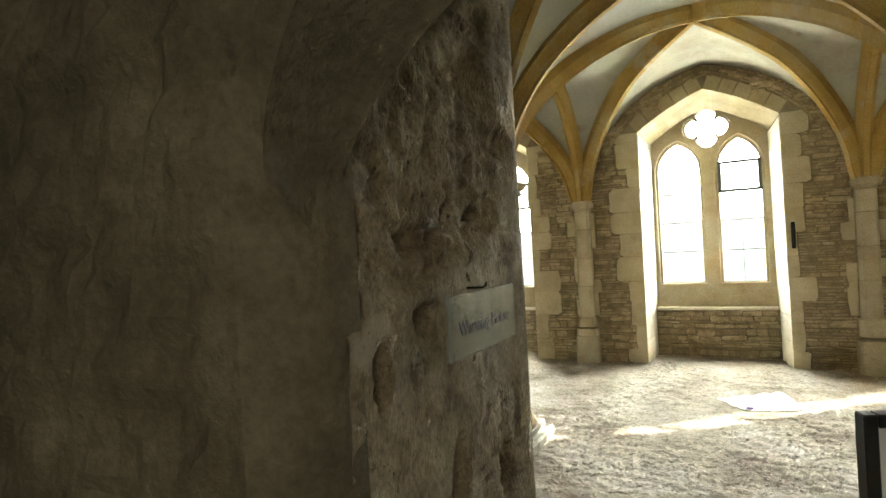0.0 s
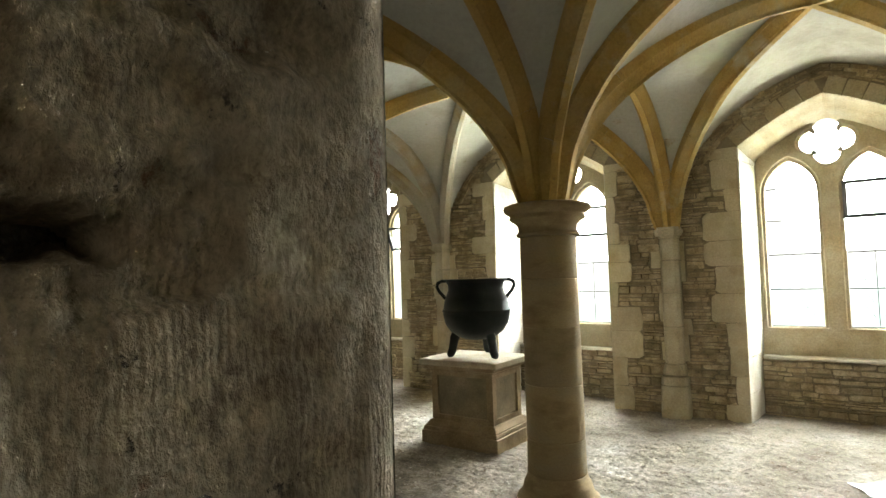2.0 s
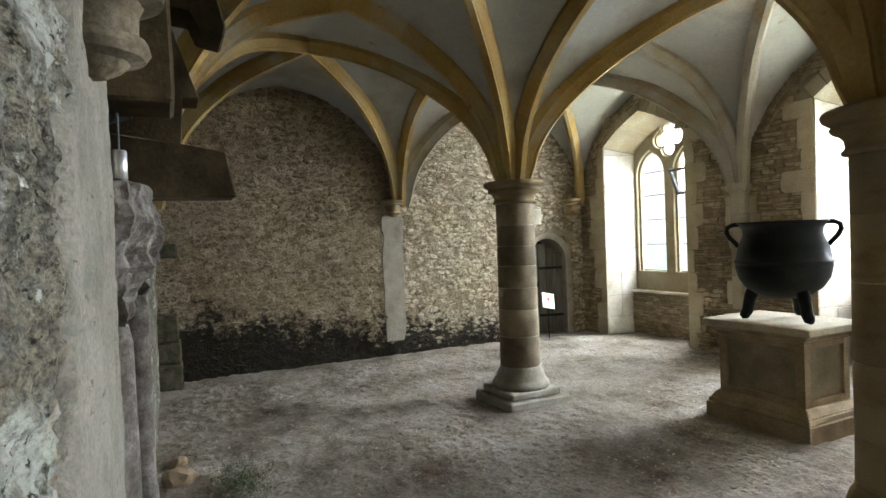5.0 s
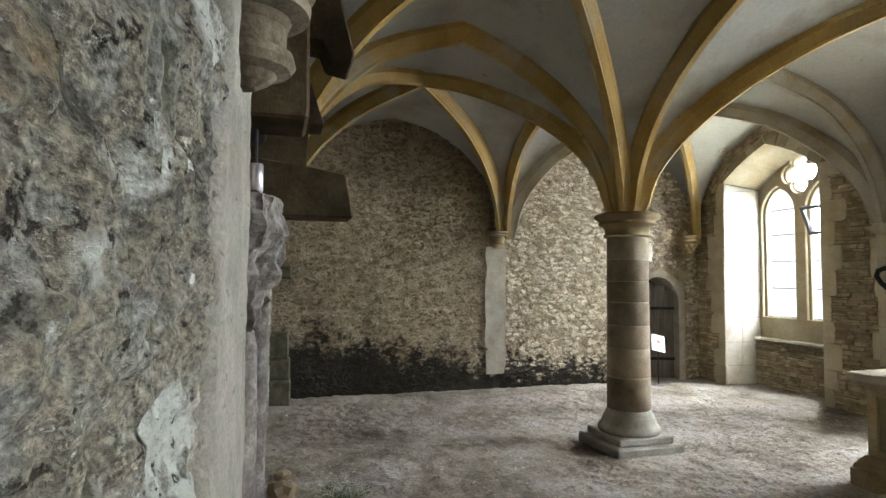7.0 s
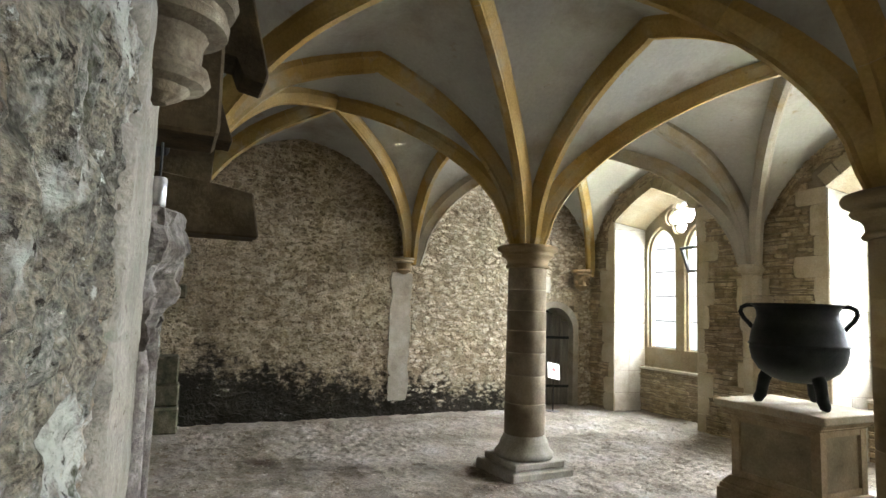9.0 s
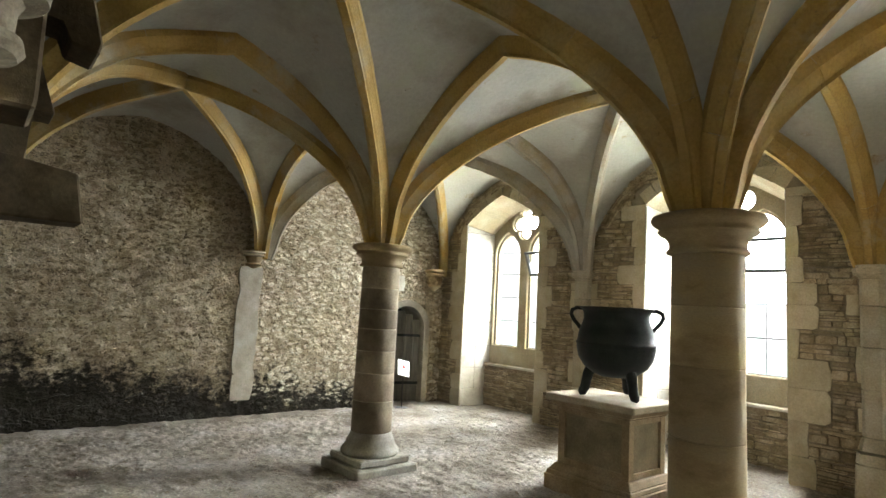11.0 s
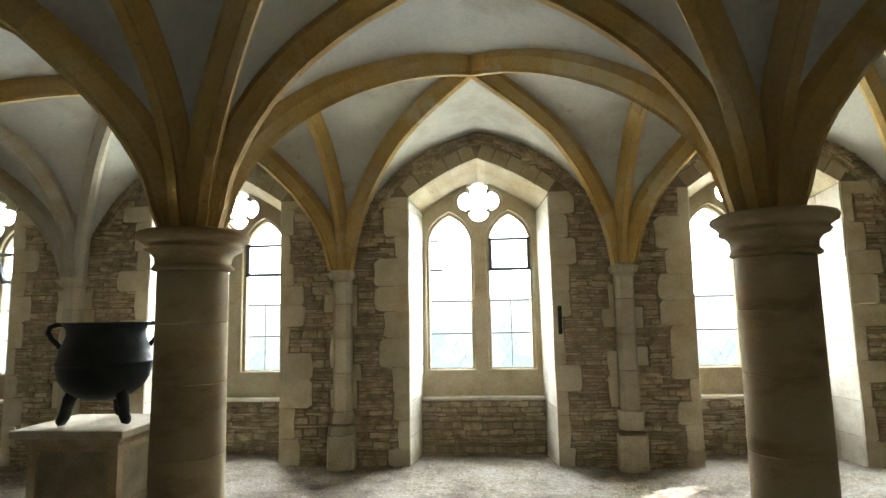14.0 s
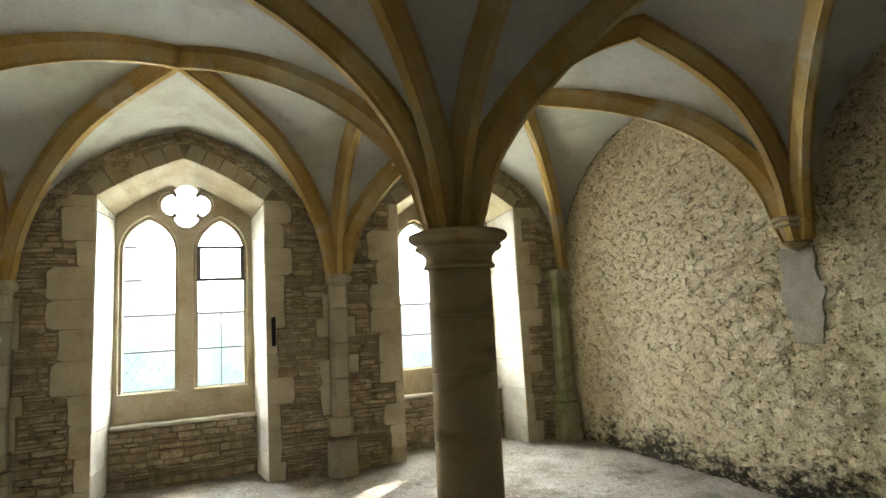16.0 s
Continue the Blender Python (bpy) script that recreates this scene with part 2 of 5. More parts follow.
def lathe(bm, profile, n=40, cx=0.0, cy=0.0, wob=0.0):
    rings = []
    for r, z in profile:
        rings.append([bm.verts.new((cx + (r + wob * noise.noise((math.cos(i * math.tau / n) * 3, math.sin(i * math.tau / n) * 3, z * 5))) * math.cos(i * math.tau / n),
                                    cy + (r + wob * noise.noise((math.cos(i * math.tau / n) * 3, math.sin(i * math.tau / n) * 3, z * 5 + 9))) * math.sin(i * math.tau / n), z)) for i in range(n)])
    for a, b in zip(rings, rings[1:]):
        for i in range(n):
            bm.faces.new((a[i], a[(i + 1) % n], b[(i + 1) % n], b[i]))
    bm.faces.new(rings[0][::-1])
    bm.faces.new(rings[-1])


def tube(bm, pts, radii, n=12):
    rings = []
    for i, p in enumerate(pts):
        t = (Vector(pts[min(i + 1, len(pts) - 1)]) - Vector(pts[max(i - 1, 0)])).normalized()
        a = t.orthogonal().normalized() if abs(t.z) < 0.95 else Vector((1, 0, 0))
        a = (a - t * a.dot(t)).normalized()
        b = t.cross(a)
        rings.append([bm.verts.new(Vector(p) + radii[i] * (a * math.cos(k * math.tau / n) + b * math.sin(k * math.tau / n))) for k in range(n)])
    for r0, r1 in zip(rings, rings[1:]):
        best = min(range(n), key=lambda s: sum((r0[k].co - r1[(k + s) % n].co).length for k in range(n)))
        r1[:] = r1[best:] + r1[:best]
        for k in range(n):
            bm.faces.new((r0[k], r0[(k + 1) % n], r1[(k + 1) % n], r1[k]))
    bm.faces.new(rings[0][::-1])
    bm.faces.new(rings[-1])


def floor_z(x, y):
    """The earth floor falls a little towards the west end."""
    d = min(max((-x - 4.5) / 3.0, 0.0), 1.0)
    return (-0.05 * d + 0.012 * noise.noise((x * 0.9, y * 0.9, 0.3)) + 0.008 * noise.noise((x * 4, y * 4, 2.0)) + 0.012 * noise.noise((x * 10, y * 10, 5.0)) + 0.009 * noise.noise((x * 21, y * 21, 5.0)))


# ---- plan ----
XL = (-7.84, -4.79, -1.55, 1.57, 4.65)      # bay lines along the window wall
YN, YC, YS = 0.0, -3.355, -6.58             # window wall, row of columns, back wall
SPRING, RISE, DOME = 2.13, 1.60, 0.10
BOT, TOP = 0.975, 2.50                      # window lights: foot and springing
DOOR_L, DOOR_R = -0.157, 1.03                # doorway in the back wall


def arch(s, full=0.5):
    """Height of the pointed vault profile, 1 at the crown (s=0), 0 at the springing (s=1)."""
    q = min(max(1.0 - abs(s), 0.0), 1.0)
    q = min(max((q - 0.03) / 0.97, 0.0), 1.0)
    arc = math.sqrt(max(1.12 ** 2 - (1.12 - q) ** 2, 0.0)) / math.sqrt(1.12 ** 2 - 0.12 ** 2)
    return full * arc + (1 - full) * math.sqrt(q)


def web_z(u, v, cell):
    """Height of the web; it is fuller between the bay's crown and the outer walls."""
    b = max(0.0, v if cell[3] > YC + 0.1 else -v)
    e = max(0.0, -u if cell[0] < XL[1] - 0.1 else u if cell[1] > XL[3] + 0.1 else 0.0)
    full = 0.5 + 0.5 * max(min(1.0, 2 * b) - 0.5 * b * b, min(1.0, 1.5 * e))
    return SPRING + RISE * max(arch(u, full), arch(v, full)) + DOME * (1 - u * u) * (1 - v * v)


# ---- floor ----
bm = bmesh.new()
nx, ny = 620, 450
g = [[bm.verts.new((x, y, floor_z(x, y))) for x in np.linspace(-8.6, 5.2, nx)] for y in np.linspace(-9.2, 0.75, ny)]
for j in range(ny - 1):
    for i in range(nx - 1):
        bm.faces.new((g[j][i], g[j][i + 1], g[j + 1][i + 1], g[j + 1][i]))
floor = tagged(part("floor", bm, M_FLOOR, smooth=True), "trodden pale earth floor with gravel and dust", "floor", kind="structure")

# ---- vault ----
bm = bmesh.new()
N = 44
for bx in range(4):
    for y0, y1 in ((YC, YN + 0.05), (YS - 0.05, YC)):
        x0, x1 = XL[bx], XL[bx + 1]
        if bx == 0:
            x0 -= 0.03
        if bx == 3:
            x1 += 0.03
        g = [[bm.verts.new((x0 + (x1 - x0) * i / N, y0 + (y1 - y0) * j / N, web_z(2 * i / N - 1, 2 * j / N - 1, (x0, x1, y0, y1))
                            + 0.006 * noise.noise((i * 0.3 + bx * 9, j * 0.3, y0)))) for i in range(N + 1)] for j in range(N + 1)]
        for j in range(N):
            for i in range(N):
                bm.faces.new((g[j][i], g[j + 1][i], g[j + 1][i + 1], g[j][i + 1]))
ceiling = tagged(part("ceiling", bm, M_WEB, smooth=True), "cream limewashed rib vault with stains and cracks", "ceiling", kind="structure")


def rib(a, b, cell, width=0.155, depth=0.135):
    """A chamfered stone rib of several voussoirs under the web from plan point a to b. cell: the bay's plan box."""
    bm = bmesh.new()
    d = Vector((b[0] - a[0], b[1] - a[1], 0)).normalized()
    s = Vector((-d.y, d.x, 0))
    pts = []
    n = 48
    for i in range(n + 1):
        f = i / n
        f = f * f * (3 - 2 * f) * 0.65 + f * 0.35
        x, y = a[0] + (b[0] - a[0]) * f, a[1] + (b[1] - a[1]) * f
        u, v = 2 * (x - cell[0]) / (cell[1] - cell[0]) - 1, 2 * (y - cell[2]) / (cell[3] - cell[2]) - 1
        pts.append(Vector((x, y, web_z(u, v, cell))))
    ends = [e[0] for e in (a, b) if abs(e[1] - YS) < 0.01]
    foot = {XL[2]: 2.385, XL[3]: 2.235}.get(ends[0], SPRING - 0.03) if ends else SPRING - 0.03
    w, h = width / 2, depth
    prof = ((-w, -0.06), (-w, h * 0.20), (-w * 0.92, h * 0.27), (-w * 0.50, h * 0.72), (-w * 0.36, h * 0.82), (-w * 0.33, h), (w * 0.33, h), (w * 0.36, h * 0.82), (w * 0.50, h * 0.72), (w * 0.92, h * 0.27), (w, h * 0.20), (w, -0.06))
    m = len(prof)
    rows = []
    for i, p in enumerate(pts):
        t = (pts[min(i + 1, n)] - pts[max(i - 1, 0)]).normalized()
        nn = t.cross(s)
        if nn.z > 0:
            nn = -nn
        row = []
        for o, q in prof:
            c = p + s * o + nn * q
            c.z = max(c.z, foot if (c.y < YS + 0.6) else SPRING - 0.03)
            row.append(c)
        rows.append(row)
    r = random.Random(round(a[0] * 31 + a[1] * 57 + b[0] * 17 + b[1] * 5))
    k = 0
    while k < n:
        e = min(n, k + r.randint(3, 6))
        push = Vector((r.uniform(-0.002, 0.002), r.uniform(-0.002, 0.002), r.uniform(-0.002, 0.002)))
        rings = [[bm.verts.new(c + push) for c in rows[i]] for i in range(k, e + 1)]
        for r0, r1 in zip(rings, rings[1:]):
            for i in range(m):
                bm.faces.new((r0[i], r0[(i + 1) % m], r1[(i + 1) % m], r1[i]))
        k = e
    pale = (XL[1], YN) in (a, b)
    return part("rib", bm, M_RIB_PALE if pale else M_RIB, ceiling)


for bx in range(4):
    for y0, y1 in ((YC, YN), (YS, YC)):
        c = (XL[bx], XL[bx + 1], y0, y1)
        rib((c[0], y0), (c[1], y1), c)
        rib((c[0], y1), (c[1], y0), c)
        if bx:
            rib((c[0], y0), (c[0], y1), c, 0.165, 0.14)
    c = (XL[bx], XL[bx + 1], YC, YN)
    rib((c[0], YC), (c[1], YC), c, 0.165, 0.14)

bm = bmesh.new()
cell = (XL[3], XL[4], YC, YN)
pts = []
for i in range(26):
    v = 0.93 - 0.75 * i / 25
    y = YC + (YN - YC) * (v + 1) / 2
    pts.append((XL[4] - 0.03 + 0.012 * noise.noise((i * 0.7, 2, 0)), y + 0.02 * noise.noise((i * 0.6, 0, 3)), web_z(1.0, v, cell) - 0.012 + 0.015 * noise.noise((i * 0.5, 5, 1))))
tube(bm, pts, [0.004 + 0.005 * abs(noise.noise((i * 0.8, 9, 9))) for i in range(26)], 6)
part("crack", bm, M_INK, ceiling, "dark open crack along the wall")

# ---- window wall ----


def opening(x, scale=1.0, drop=0.0, foot=0.0, n=8):
    """Outline of the window recess, from its left foot over the arch to its right foot."""
    w, zs, za = 0.80 * scale, 2.99 - drop, 3.42 - drop * 1.2
    left = [(x - w - 0.02, foot)] + [(x - w, zs)]
    for i in range(1, n + 1):
        f = i / n
        left.append((x - w + w * f, zs + (za - zs) * (f + 0.35 * f * (1 - f))))
    return left + [(2 * x - px, pz) for px, pz in left[-2::-1]]


wall_north = tagged(new("wall_north"), "limestone rubble wall with ashlar window surrounds and pilasters", "wall", kind="structure")
bm = bmesh.new()
edges = [XL[0] - 0.3, -4.79, -1.55, 1.57, XL[4] + 0.3]
for b, wx in enumerate(WINDOWS):
    o = opening(wx, foot=-0.2)
    xa, xb, zt = edges[b], edges[b + 1], 4.3
    P = lambda x, y, z: bm.verts.new((x, y, z))
    bm.faces.new((P(xa, 0, -0.2), P(o[0][0], 0, -0.2), P(o[1][0], 0, o[1][1]), P(o[1][0], 0, zt), P(xa, 0, zt)))
    bm.faces.new((P(xb, 0, -0.2), P(xb, 0, zt), P(o[-2][0], 0, zt), P(o[-2][0], 0, o[-2][1]), P(o[-1][0], 0, -0.2)))
    for p, q in zip(o[1:-1], o[2:-1]):
        bm.faces.new((P(p[0], 0, p[1]), P(q[0], 0, q[1]), P(q[0], 0, zt), P(p[0], 0, zt)))
    box(bm, xa, wx - 0.72, 0.60, 0.78, -0.2, zt)
    box(bm, wx + 0.72, xb, 0.60, 0.78, -0.2, zt)
    box(bm, wx - 0.72, wx + 0.72, 0.60, 0.78, 3.36, zt)
    box(bm, wx - 0.74, wx + 0.74, 0.485, 0.60, -0.2, 0.63)
part("rubble_core", bm, M_MORTAR, wall_north)

for wx in WINDOWS:
    bm = bmesh.new()
    o, i2 = opening(wx, foot=-0.1), opening(wx, 0.88, 0.10, foot=-0.1)
    ya = [bm.verts.new((p[0], -0.004, p[1])) for p in o]
    yb = [bm.verts.new((p[0], 0.60, p[1])) for p in i2]
    for k in (0, len(o) - 2):
        bm.faces.new((ya[k], ya[k + 1], yb[k + 1], yb[k]))
    bmesh.ops.delete(bm, geom=[v for v in bm.verts if not v.link_faces], context="VERTS")
    part("embrasure", bm, M_MORTAR, wall_north, "mortar bed of the window reveal")
    r = random.Random(round(wx * 10))
    for k in (0, len(o) - 2):
        lo, hi = (k, k + 1) if k == 0 else (k + 1, k)
        s = 1 if k == 0 else -1
        at = lambda d, z: (o[lo][0] + (o[hi][0] - o[lo][0]) * (z + 0.1) / (o[hi][1] + 0.1)) * (1 - d) + (i2[lo][0] + (i2[hi][0] - i2[lo][0]) * (z + 0.1) / (i2[hi][1] + 0.1)) * d
        z = -0.08
        while z < 2.88:
            zt = min(z + r.uniform(0.24, 0.40), 2.985)
            cut = r.choice((1.0, 0.45, 0.6, 1.0))
            for d0, d1 in ((0.0, cut), (cut, 1.0)):
                if d1 - d0 < 0.1:
                    continue
                e, g = 0.010 + r.uniform(-0.002, 0.002), 0.0025
                bm = bmesh.new()
                ring = [(d0 + 0.004, z + g), (d1 - 0.004, z + g), (d1 - 0.004, min(zt - g, 2.985 - 0.11 * d1)), (d0 + 0.004, min(zt - g, 2.985 - 0.11 * d0))]
                slab(bm, [(at(d, c) - s * 0.01, -0.004 + 0.604 * d, c) for d, c in ring], [(at(d, c) + s * e, -0.004 + 0.604 * d, c) for d, c in ring])
                part("reveal_block", bm, M_LIME, wall_north, bevel=0.003)
            z = zt
    for k in range(1, len(o) - 2):
        bm = bmesh.new()
        bm.faces.new([bm.verts.new(c) for c in ((o[k][0], -0.004, o[k][1]), (o[k + 1][0], -0.004, o[k + 1][1]), (i2[k + 1][0], 0.60, i2[k + 1][1]), (i2[k][0], 0.60, i2[k][1]))])
        part("soffit_block", bm, M_ASHLAR, wall_north)
    bm = bmesh.new()
    box(bm, wx - 0.715, wx + 0.715, 0.435, 0.58, 0.632, 0.668)
    part("sill", bm, M_LIME, wall_north, "pale stone window ledge", bevel=0.006)


def spline(cu, pts):
    s = cu.splines.new("POLY")
    s.points.add(len(pts) - 1)
    for p, c in zip(s.points, pts):
        p.co = (c[0], c[1], 0, 1)
    s.use_cyclic_u = True


def lancet(x0, x1, zb, zs, za, n=10):
    w, c = (x1 - x0) / 2, (x0 + x1) / 2
    left = [(x0, zb), (x0, zs)]
    h = za - zs
    R = (w * w + h * h) / (2 * w)
    end = math.atan2(h, R - w)
    for i in range(1, n + 1):
        f = end * i / n
        left.append((x0 + R - R * math.cos(f), zs + R * math.sin(f)))
    return left + [(2 * c - x, z) for x, z in left[-2::-1]]


def quatrefoil(cx, cz, r, n=9):
    pts = []
    for k in range(4):
        a0 = k * math.pi / 2
        ox, oz = cx + 0.50 * r * math.cos(a0), cz + 0.50 * r * math.sin(a0)
        for i in range(n + 1):
            a = a0 - radians(112) + radians(224) * i / n
            pts.append((ox + 0.5 * r * math.cos(a), oz + 0.5 * r * math.sin(a)))
    return pts


def tracery(name, outlines, y, depth, bevel, mat, parent):
    """Flat pierced stonework: the first outline with the others cut out."""
    cu = bpy.data.curves.new(name, "CURVE")
    cu.dimensions, cu.fill_mode, cu.extrude, cu.bevel_depth, cu.bevel_resolution = "2D", "BOTH", depth / 2 - bevel, bevel, 1
    for o in outlines:
        spline(cu, o)
    tmp = new(name, cu)
    me = bpy.data.meshes.new_from_object(tmp.evaluated_get(bpy.context.evaluated_depsgraph_get()))
    bpy.data.objects.remove(tmp)
    me.transform(pose(0, y, 0, 90, 0, 0))
    me.materials.clear()
    me.materials.append(mat)
    ob = new(name, me)
    ob.parent = parent
    return ob


def casement_bars(wide):
    bm = bmesh.new()
    h = wide / 2
    for x0, x1, z0, z1 in ((-h, h, 0.0, 0.04), (-h, h, 0.375, 0.41), (-h + 0.002, -h + 0.045, 0.04, 0.375), (h - 0.045, h - 0.002, 0.04, 0.375)):
        box(bm, x0, x1, -0.025, 0.022, z0, z1)
    return bm


def window(i, x):
    w = tagged(new(f"window_{i}"), "two-light traceried stone window with leaded clear glass and quatrefoil", "window", "windows of the long wall", "structure")
    w.location = (x, 0, 0)
    L, R = (-0.64, -0.108), (0.11, 0.62)
    outer = [(-0.74, 0.64), (0.74, 0.64), (0.74, 2.80), (0.5, 3.2), (0.0, 3.40), (-0.5, 3.2), (-0.74, 2.80)]
    e = 0.035
    front = [outer, lancet(L[0] - e, L[1] + e, BOT - 0.01, TOP, 2.92), lancet(R[0] - e, R[1] + e, BOT - 0.01, TOP, 2.92), quatrefoil(0, 3.05, 0.30)]
    back = [outer, lancet(*L, BOT, TOP, 2.88), lancet(*R, BOT, TOP, 2.88), quatrefoil(0, 3.05, 0.27)]
    tracery("tracery", front, 0.585, 0.05, 0.012, M_ASHLAR, w)
    tracery("inner_tracery", back, 0.665, 0.105, 0.01, M_ASHLAR, w)
    for x0, x1 in (L, R):
        gl = tracery("pane", [lancet(x0 - 0.01, x1 + 0.01, BOT - 0.01, TOP, 2.89)], 0.657, 0.005, 0.0, M_GLASS, w)
        gl.visible_shadow = False
        bm = bmesh.new()
        for z in (BOT + 0.012, 1.405, 1.80, 2.19, 2.56):
            box(bm, x0, x1, 0.642, 0.652, z - 0.006, z + 0.006)
        c = (x0 + x1) / 2
        if x0 > 0:
            box(bm, c - 0.0035, c + 0.0035, 0.644, 0.650, BOT, 2.56)
        part("glazing_bar", bm, M_LEAD, w)
        bm = bmesh.new()
        wide = x1 - x0
        for sgn in (-1, 1):
            z = BOT - 0.6
            while z < 2.5:
                f0, f1 = max(0.0, (BOT - z) / 0.75), min(1.0, (2.52 - z) / 0.75)
                if f1 - f0 > 0.05:
                    e0, e1 = (f0, f1) if sgn > 0 else (1 - f0, 1 - f1)
                    tube(bm, [(x0 + wide * e0, 0.655, z + 0.75 * f0), (x0 + wide * e1, 0.655, z + 0.75 * f1)], (0.0012, 0.0012), 4)
                z += 0.15
        part("lead_lattice", bm, M_LEAD, w)
    tracery("pane", [quatrefoil(0, 3.05, 0.275)], 0.657, 0.005, 0.0, M_GLASS, w).visible_shadow = False
    # iron casement in one light, hinged at its foot; the westernmost one stands open
    case = part("casement_frame", casement_bars(R[1] - R[0]), M_LEAD, w, "dark iron opening casement frame")
    case.matrix_basis = pose((R[0] + R[1]) / 2, 0.625, 2.165, 24 if i == 1 else 0, 0, 0)
    if i == 1:
        bm = bmesh.new()
        box(bm, R[0] - R[1] + 0.30, R[1] - R[0] - 0.30, -0.002, 0.002, 0.02, 0.385)
        part("pane", bm, M_GLASS, case).visible_shadow = False
    return w


for i, wx in enumerate(WINDOWS):
    window(i + 1, wx)

# ---- end walls ----


CREAM = ((0.48, 0.41, 0.29), (0.57, 0.50, 0.375), (0.65, 0.59, 0.465))
# Brown stone, darkened further for the weaker light far from the windows.
BROWN_DIM = ((0.215, 0.168, 0.105), (0.285, 0.228, 0.148), (0.37, 0.305, 0.215))
OLD_PLASTER = ((0.29, 0.235, 0.155), (0.36, 0.295, 0.205), (0.44, 0.37, 0.27))
EAST_PLASTER = ((0.45, 0.37, 0.23), (0.54, 0.46, 0.305), (0.61, 0.54, 0.39))
EAST_STONE = ((0.46, 0.38, 0.24), (0.56, 0.475, 0.32), (0.64, 0.57, 0.42))


def damp_wall(name, tones, foot, reach, rise, gaps, split=0.05):
    """Rubble with flaking lime plaster and a black mould stain along its foot."""
    m = material(name, tones, 9.0, 0.95, 1.0, 44, spots=((0.12, 0.09, 0.06), 27.0, 0.635), dist=0.04, grain=0.35, island=0.11, grime=0.98)
    n, k = m.node_tree.nodes, m.node_tree.links
    p, bump = n["Principled BSDF"], [x for x in n if x.type == "BUMP"][0]
    geo = [x for x in n if x.type == "NEW_GEOMETRY"][0]
    colour = p.inputs["Base Color"].links[0].from_socket
    # short dark crevices between the stones
    wav, msk, dif, ab, lin = n.new("ShaderNodeTexNoise"), n.new("ShaderNodeTexNoise"), n.new("ShaderNodeMath"), n.new("ShaderNodeMath"), n.new("ShaderNodeMapRange")
    sq = n.new("ShaderNodeMapping")
    sq.inputs["Scale"].default_value = (1, 1, 1.5)
    k.new(geo.outputs["Position"], sq.inputs[0])
    for q, sc in ((wav, 13.0), (msk, 17.0)):
        q.inputs["Scale"].default_value, q.inputs["Detail"].default_value = sc, 3
        k.new(sq.outputs[0], q.inputs["Vector"])
    dif.operation, ab.operation = "SUBTRACT", "ABSOLUTE"
    dif.inputs[1].default_value = 0.5
    k.new(wav.outputs["Fac"], dif.inputs[0])
    k.new(dif.outputs[0], ab.inputs[0])
    lin.inputs["From Min"].default_value, lin.inputs["From Max"].default_value = split, split * 0.4
    k.new(ab.outputs[0], lin.inputs["Value"])
    mk, cv, mc = n.new("ShaderNodeMapRange"), n.new("ShaderNodeMath"), n.new("ShaderNodeMix")
    mk.inputs["From Min"].default_value, mk.inputs["From Max"].default_value, mk.inputs["To Max"].default_value = 0.665 - split * 4, 0.725 - split * 4, 0.75
    k.new(msk.outputs["Fac"], mk.inputs["Value"])
    cv.operation = "MULTIPLY"
    k.new(lin.outputs[0], cv.inputs[0])
    k.new(mk.outputs[0], cv.inputs[1])
    mc.data_type = "RGBA"
    mc.inputs["B"].default_value = (0.075, 0.055, 0.035, 1)
    k.new(cv.outputs[0], mc.inputs["Factor"])
    k.new(colour, mc.inputs["A"])
    colour = mc.outputs["Result"]
    old, sink = bump.inputs["Height"].links[0].from_socket, n.new("ShaderNodeMath")
    sink.operation = "MULTIPLY_ADD"
    sink.inputs[1].default_value = -0.6
    k.new(cv.outputs[0], sink.inputs[0])
    k.new(old, sink.inputs[2])
    k.new(sink.outputs[0], bump.inputs["Height"])
    # mould with a ragged upper edge
    sep, mz, cl = n.new("ShaderNodeSeparateXYZ"), n.new("ShaderNodeTexNoise"), n.new("ShaderNodeMath")
    k.new(geo.outputs["Position"], sep.inputs[0])
    mz.inputs["Scale"].default_value, mz.inputs["Detail"].default_value, mz.inputs["Roughness"].default_value = 2.0, 12, 0.75
    k.new(geo.outputs["Position"], mz.inputs["Vector"])
    cl.operation = "MULTIPLY_ADD"
    cl.inputs[1].default_value, cl.inputs[2].default_value = reach, foot - reach / 2
    k.new(mz.outputs["Fac"], cl.inputs[0])
    yy = n.new("ShaderNodeMath")
    yy.operation = "MULTIPLY_ADD"
    yy.inputs[1].default_value = -rise
    k.new(sep.outputs["Y"], yy.inputs[0])
    k.new(cl.outputs[0], yy.inputs[2])
    cl = yy
    sub = n.new("ShaderNodeMath")
    sub.operation = "SUBTRACT"
    k.new(cl.outputs[0], sub.inputs[0])
    k.new(sep.outputs["Z"], sub.inputs[1])
    gap, mm, mr = n.new("ShaderNodeTexNoise"), n.new("ShaderNodeMath"), n.new("ShaderNodeMapRange")
    gap.inputs["Scale"].default_value, gap.inputs["Detail"].default_value, gap.inputs["Roughness"].default_value = 11.0, 9, 0.72
    k.new(sq.outputs[0], gap.inputs["Vector"])
    mm.operation = "MULTIPLY_ADD"
    mm.inputs[1].default_value = 1.5
    k.new(gap.outputs["Fac"], mm.inputs[0])
    k.new(sub.outputs[0], mm.inputs[2])
    mr.inputs["From Min"].default_value, mr.inputs["From Max"].default_value, mr.inputs["To Max"].default_value = 0.66 + gaps, 0.96 + gaps, 0.95
    k.new(mm.outputs[0], mr.inputs["Value"])
    m2 = n.new("ShaderNodeMix")
    m2.data_type = "RGBA"
    m2.inputs["B"].default_value = (0.022, 0.020, 0.015, 1)
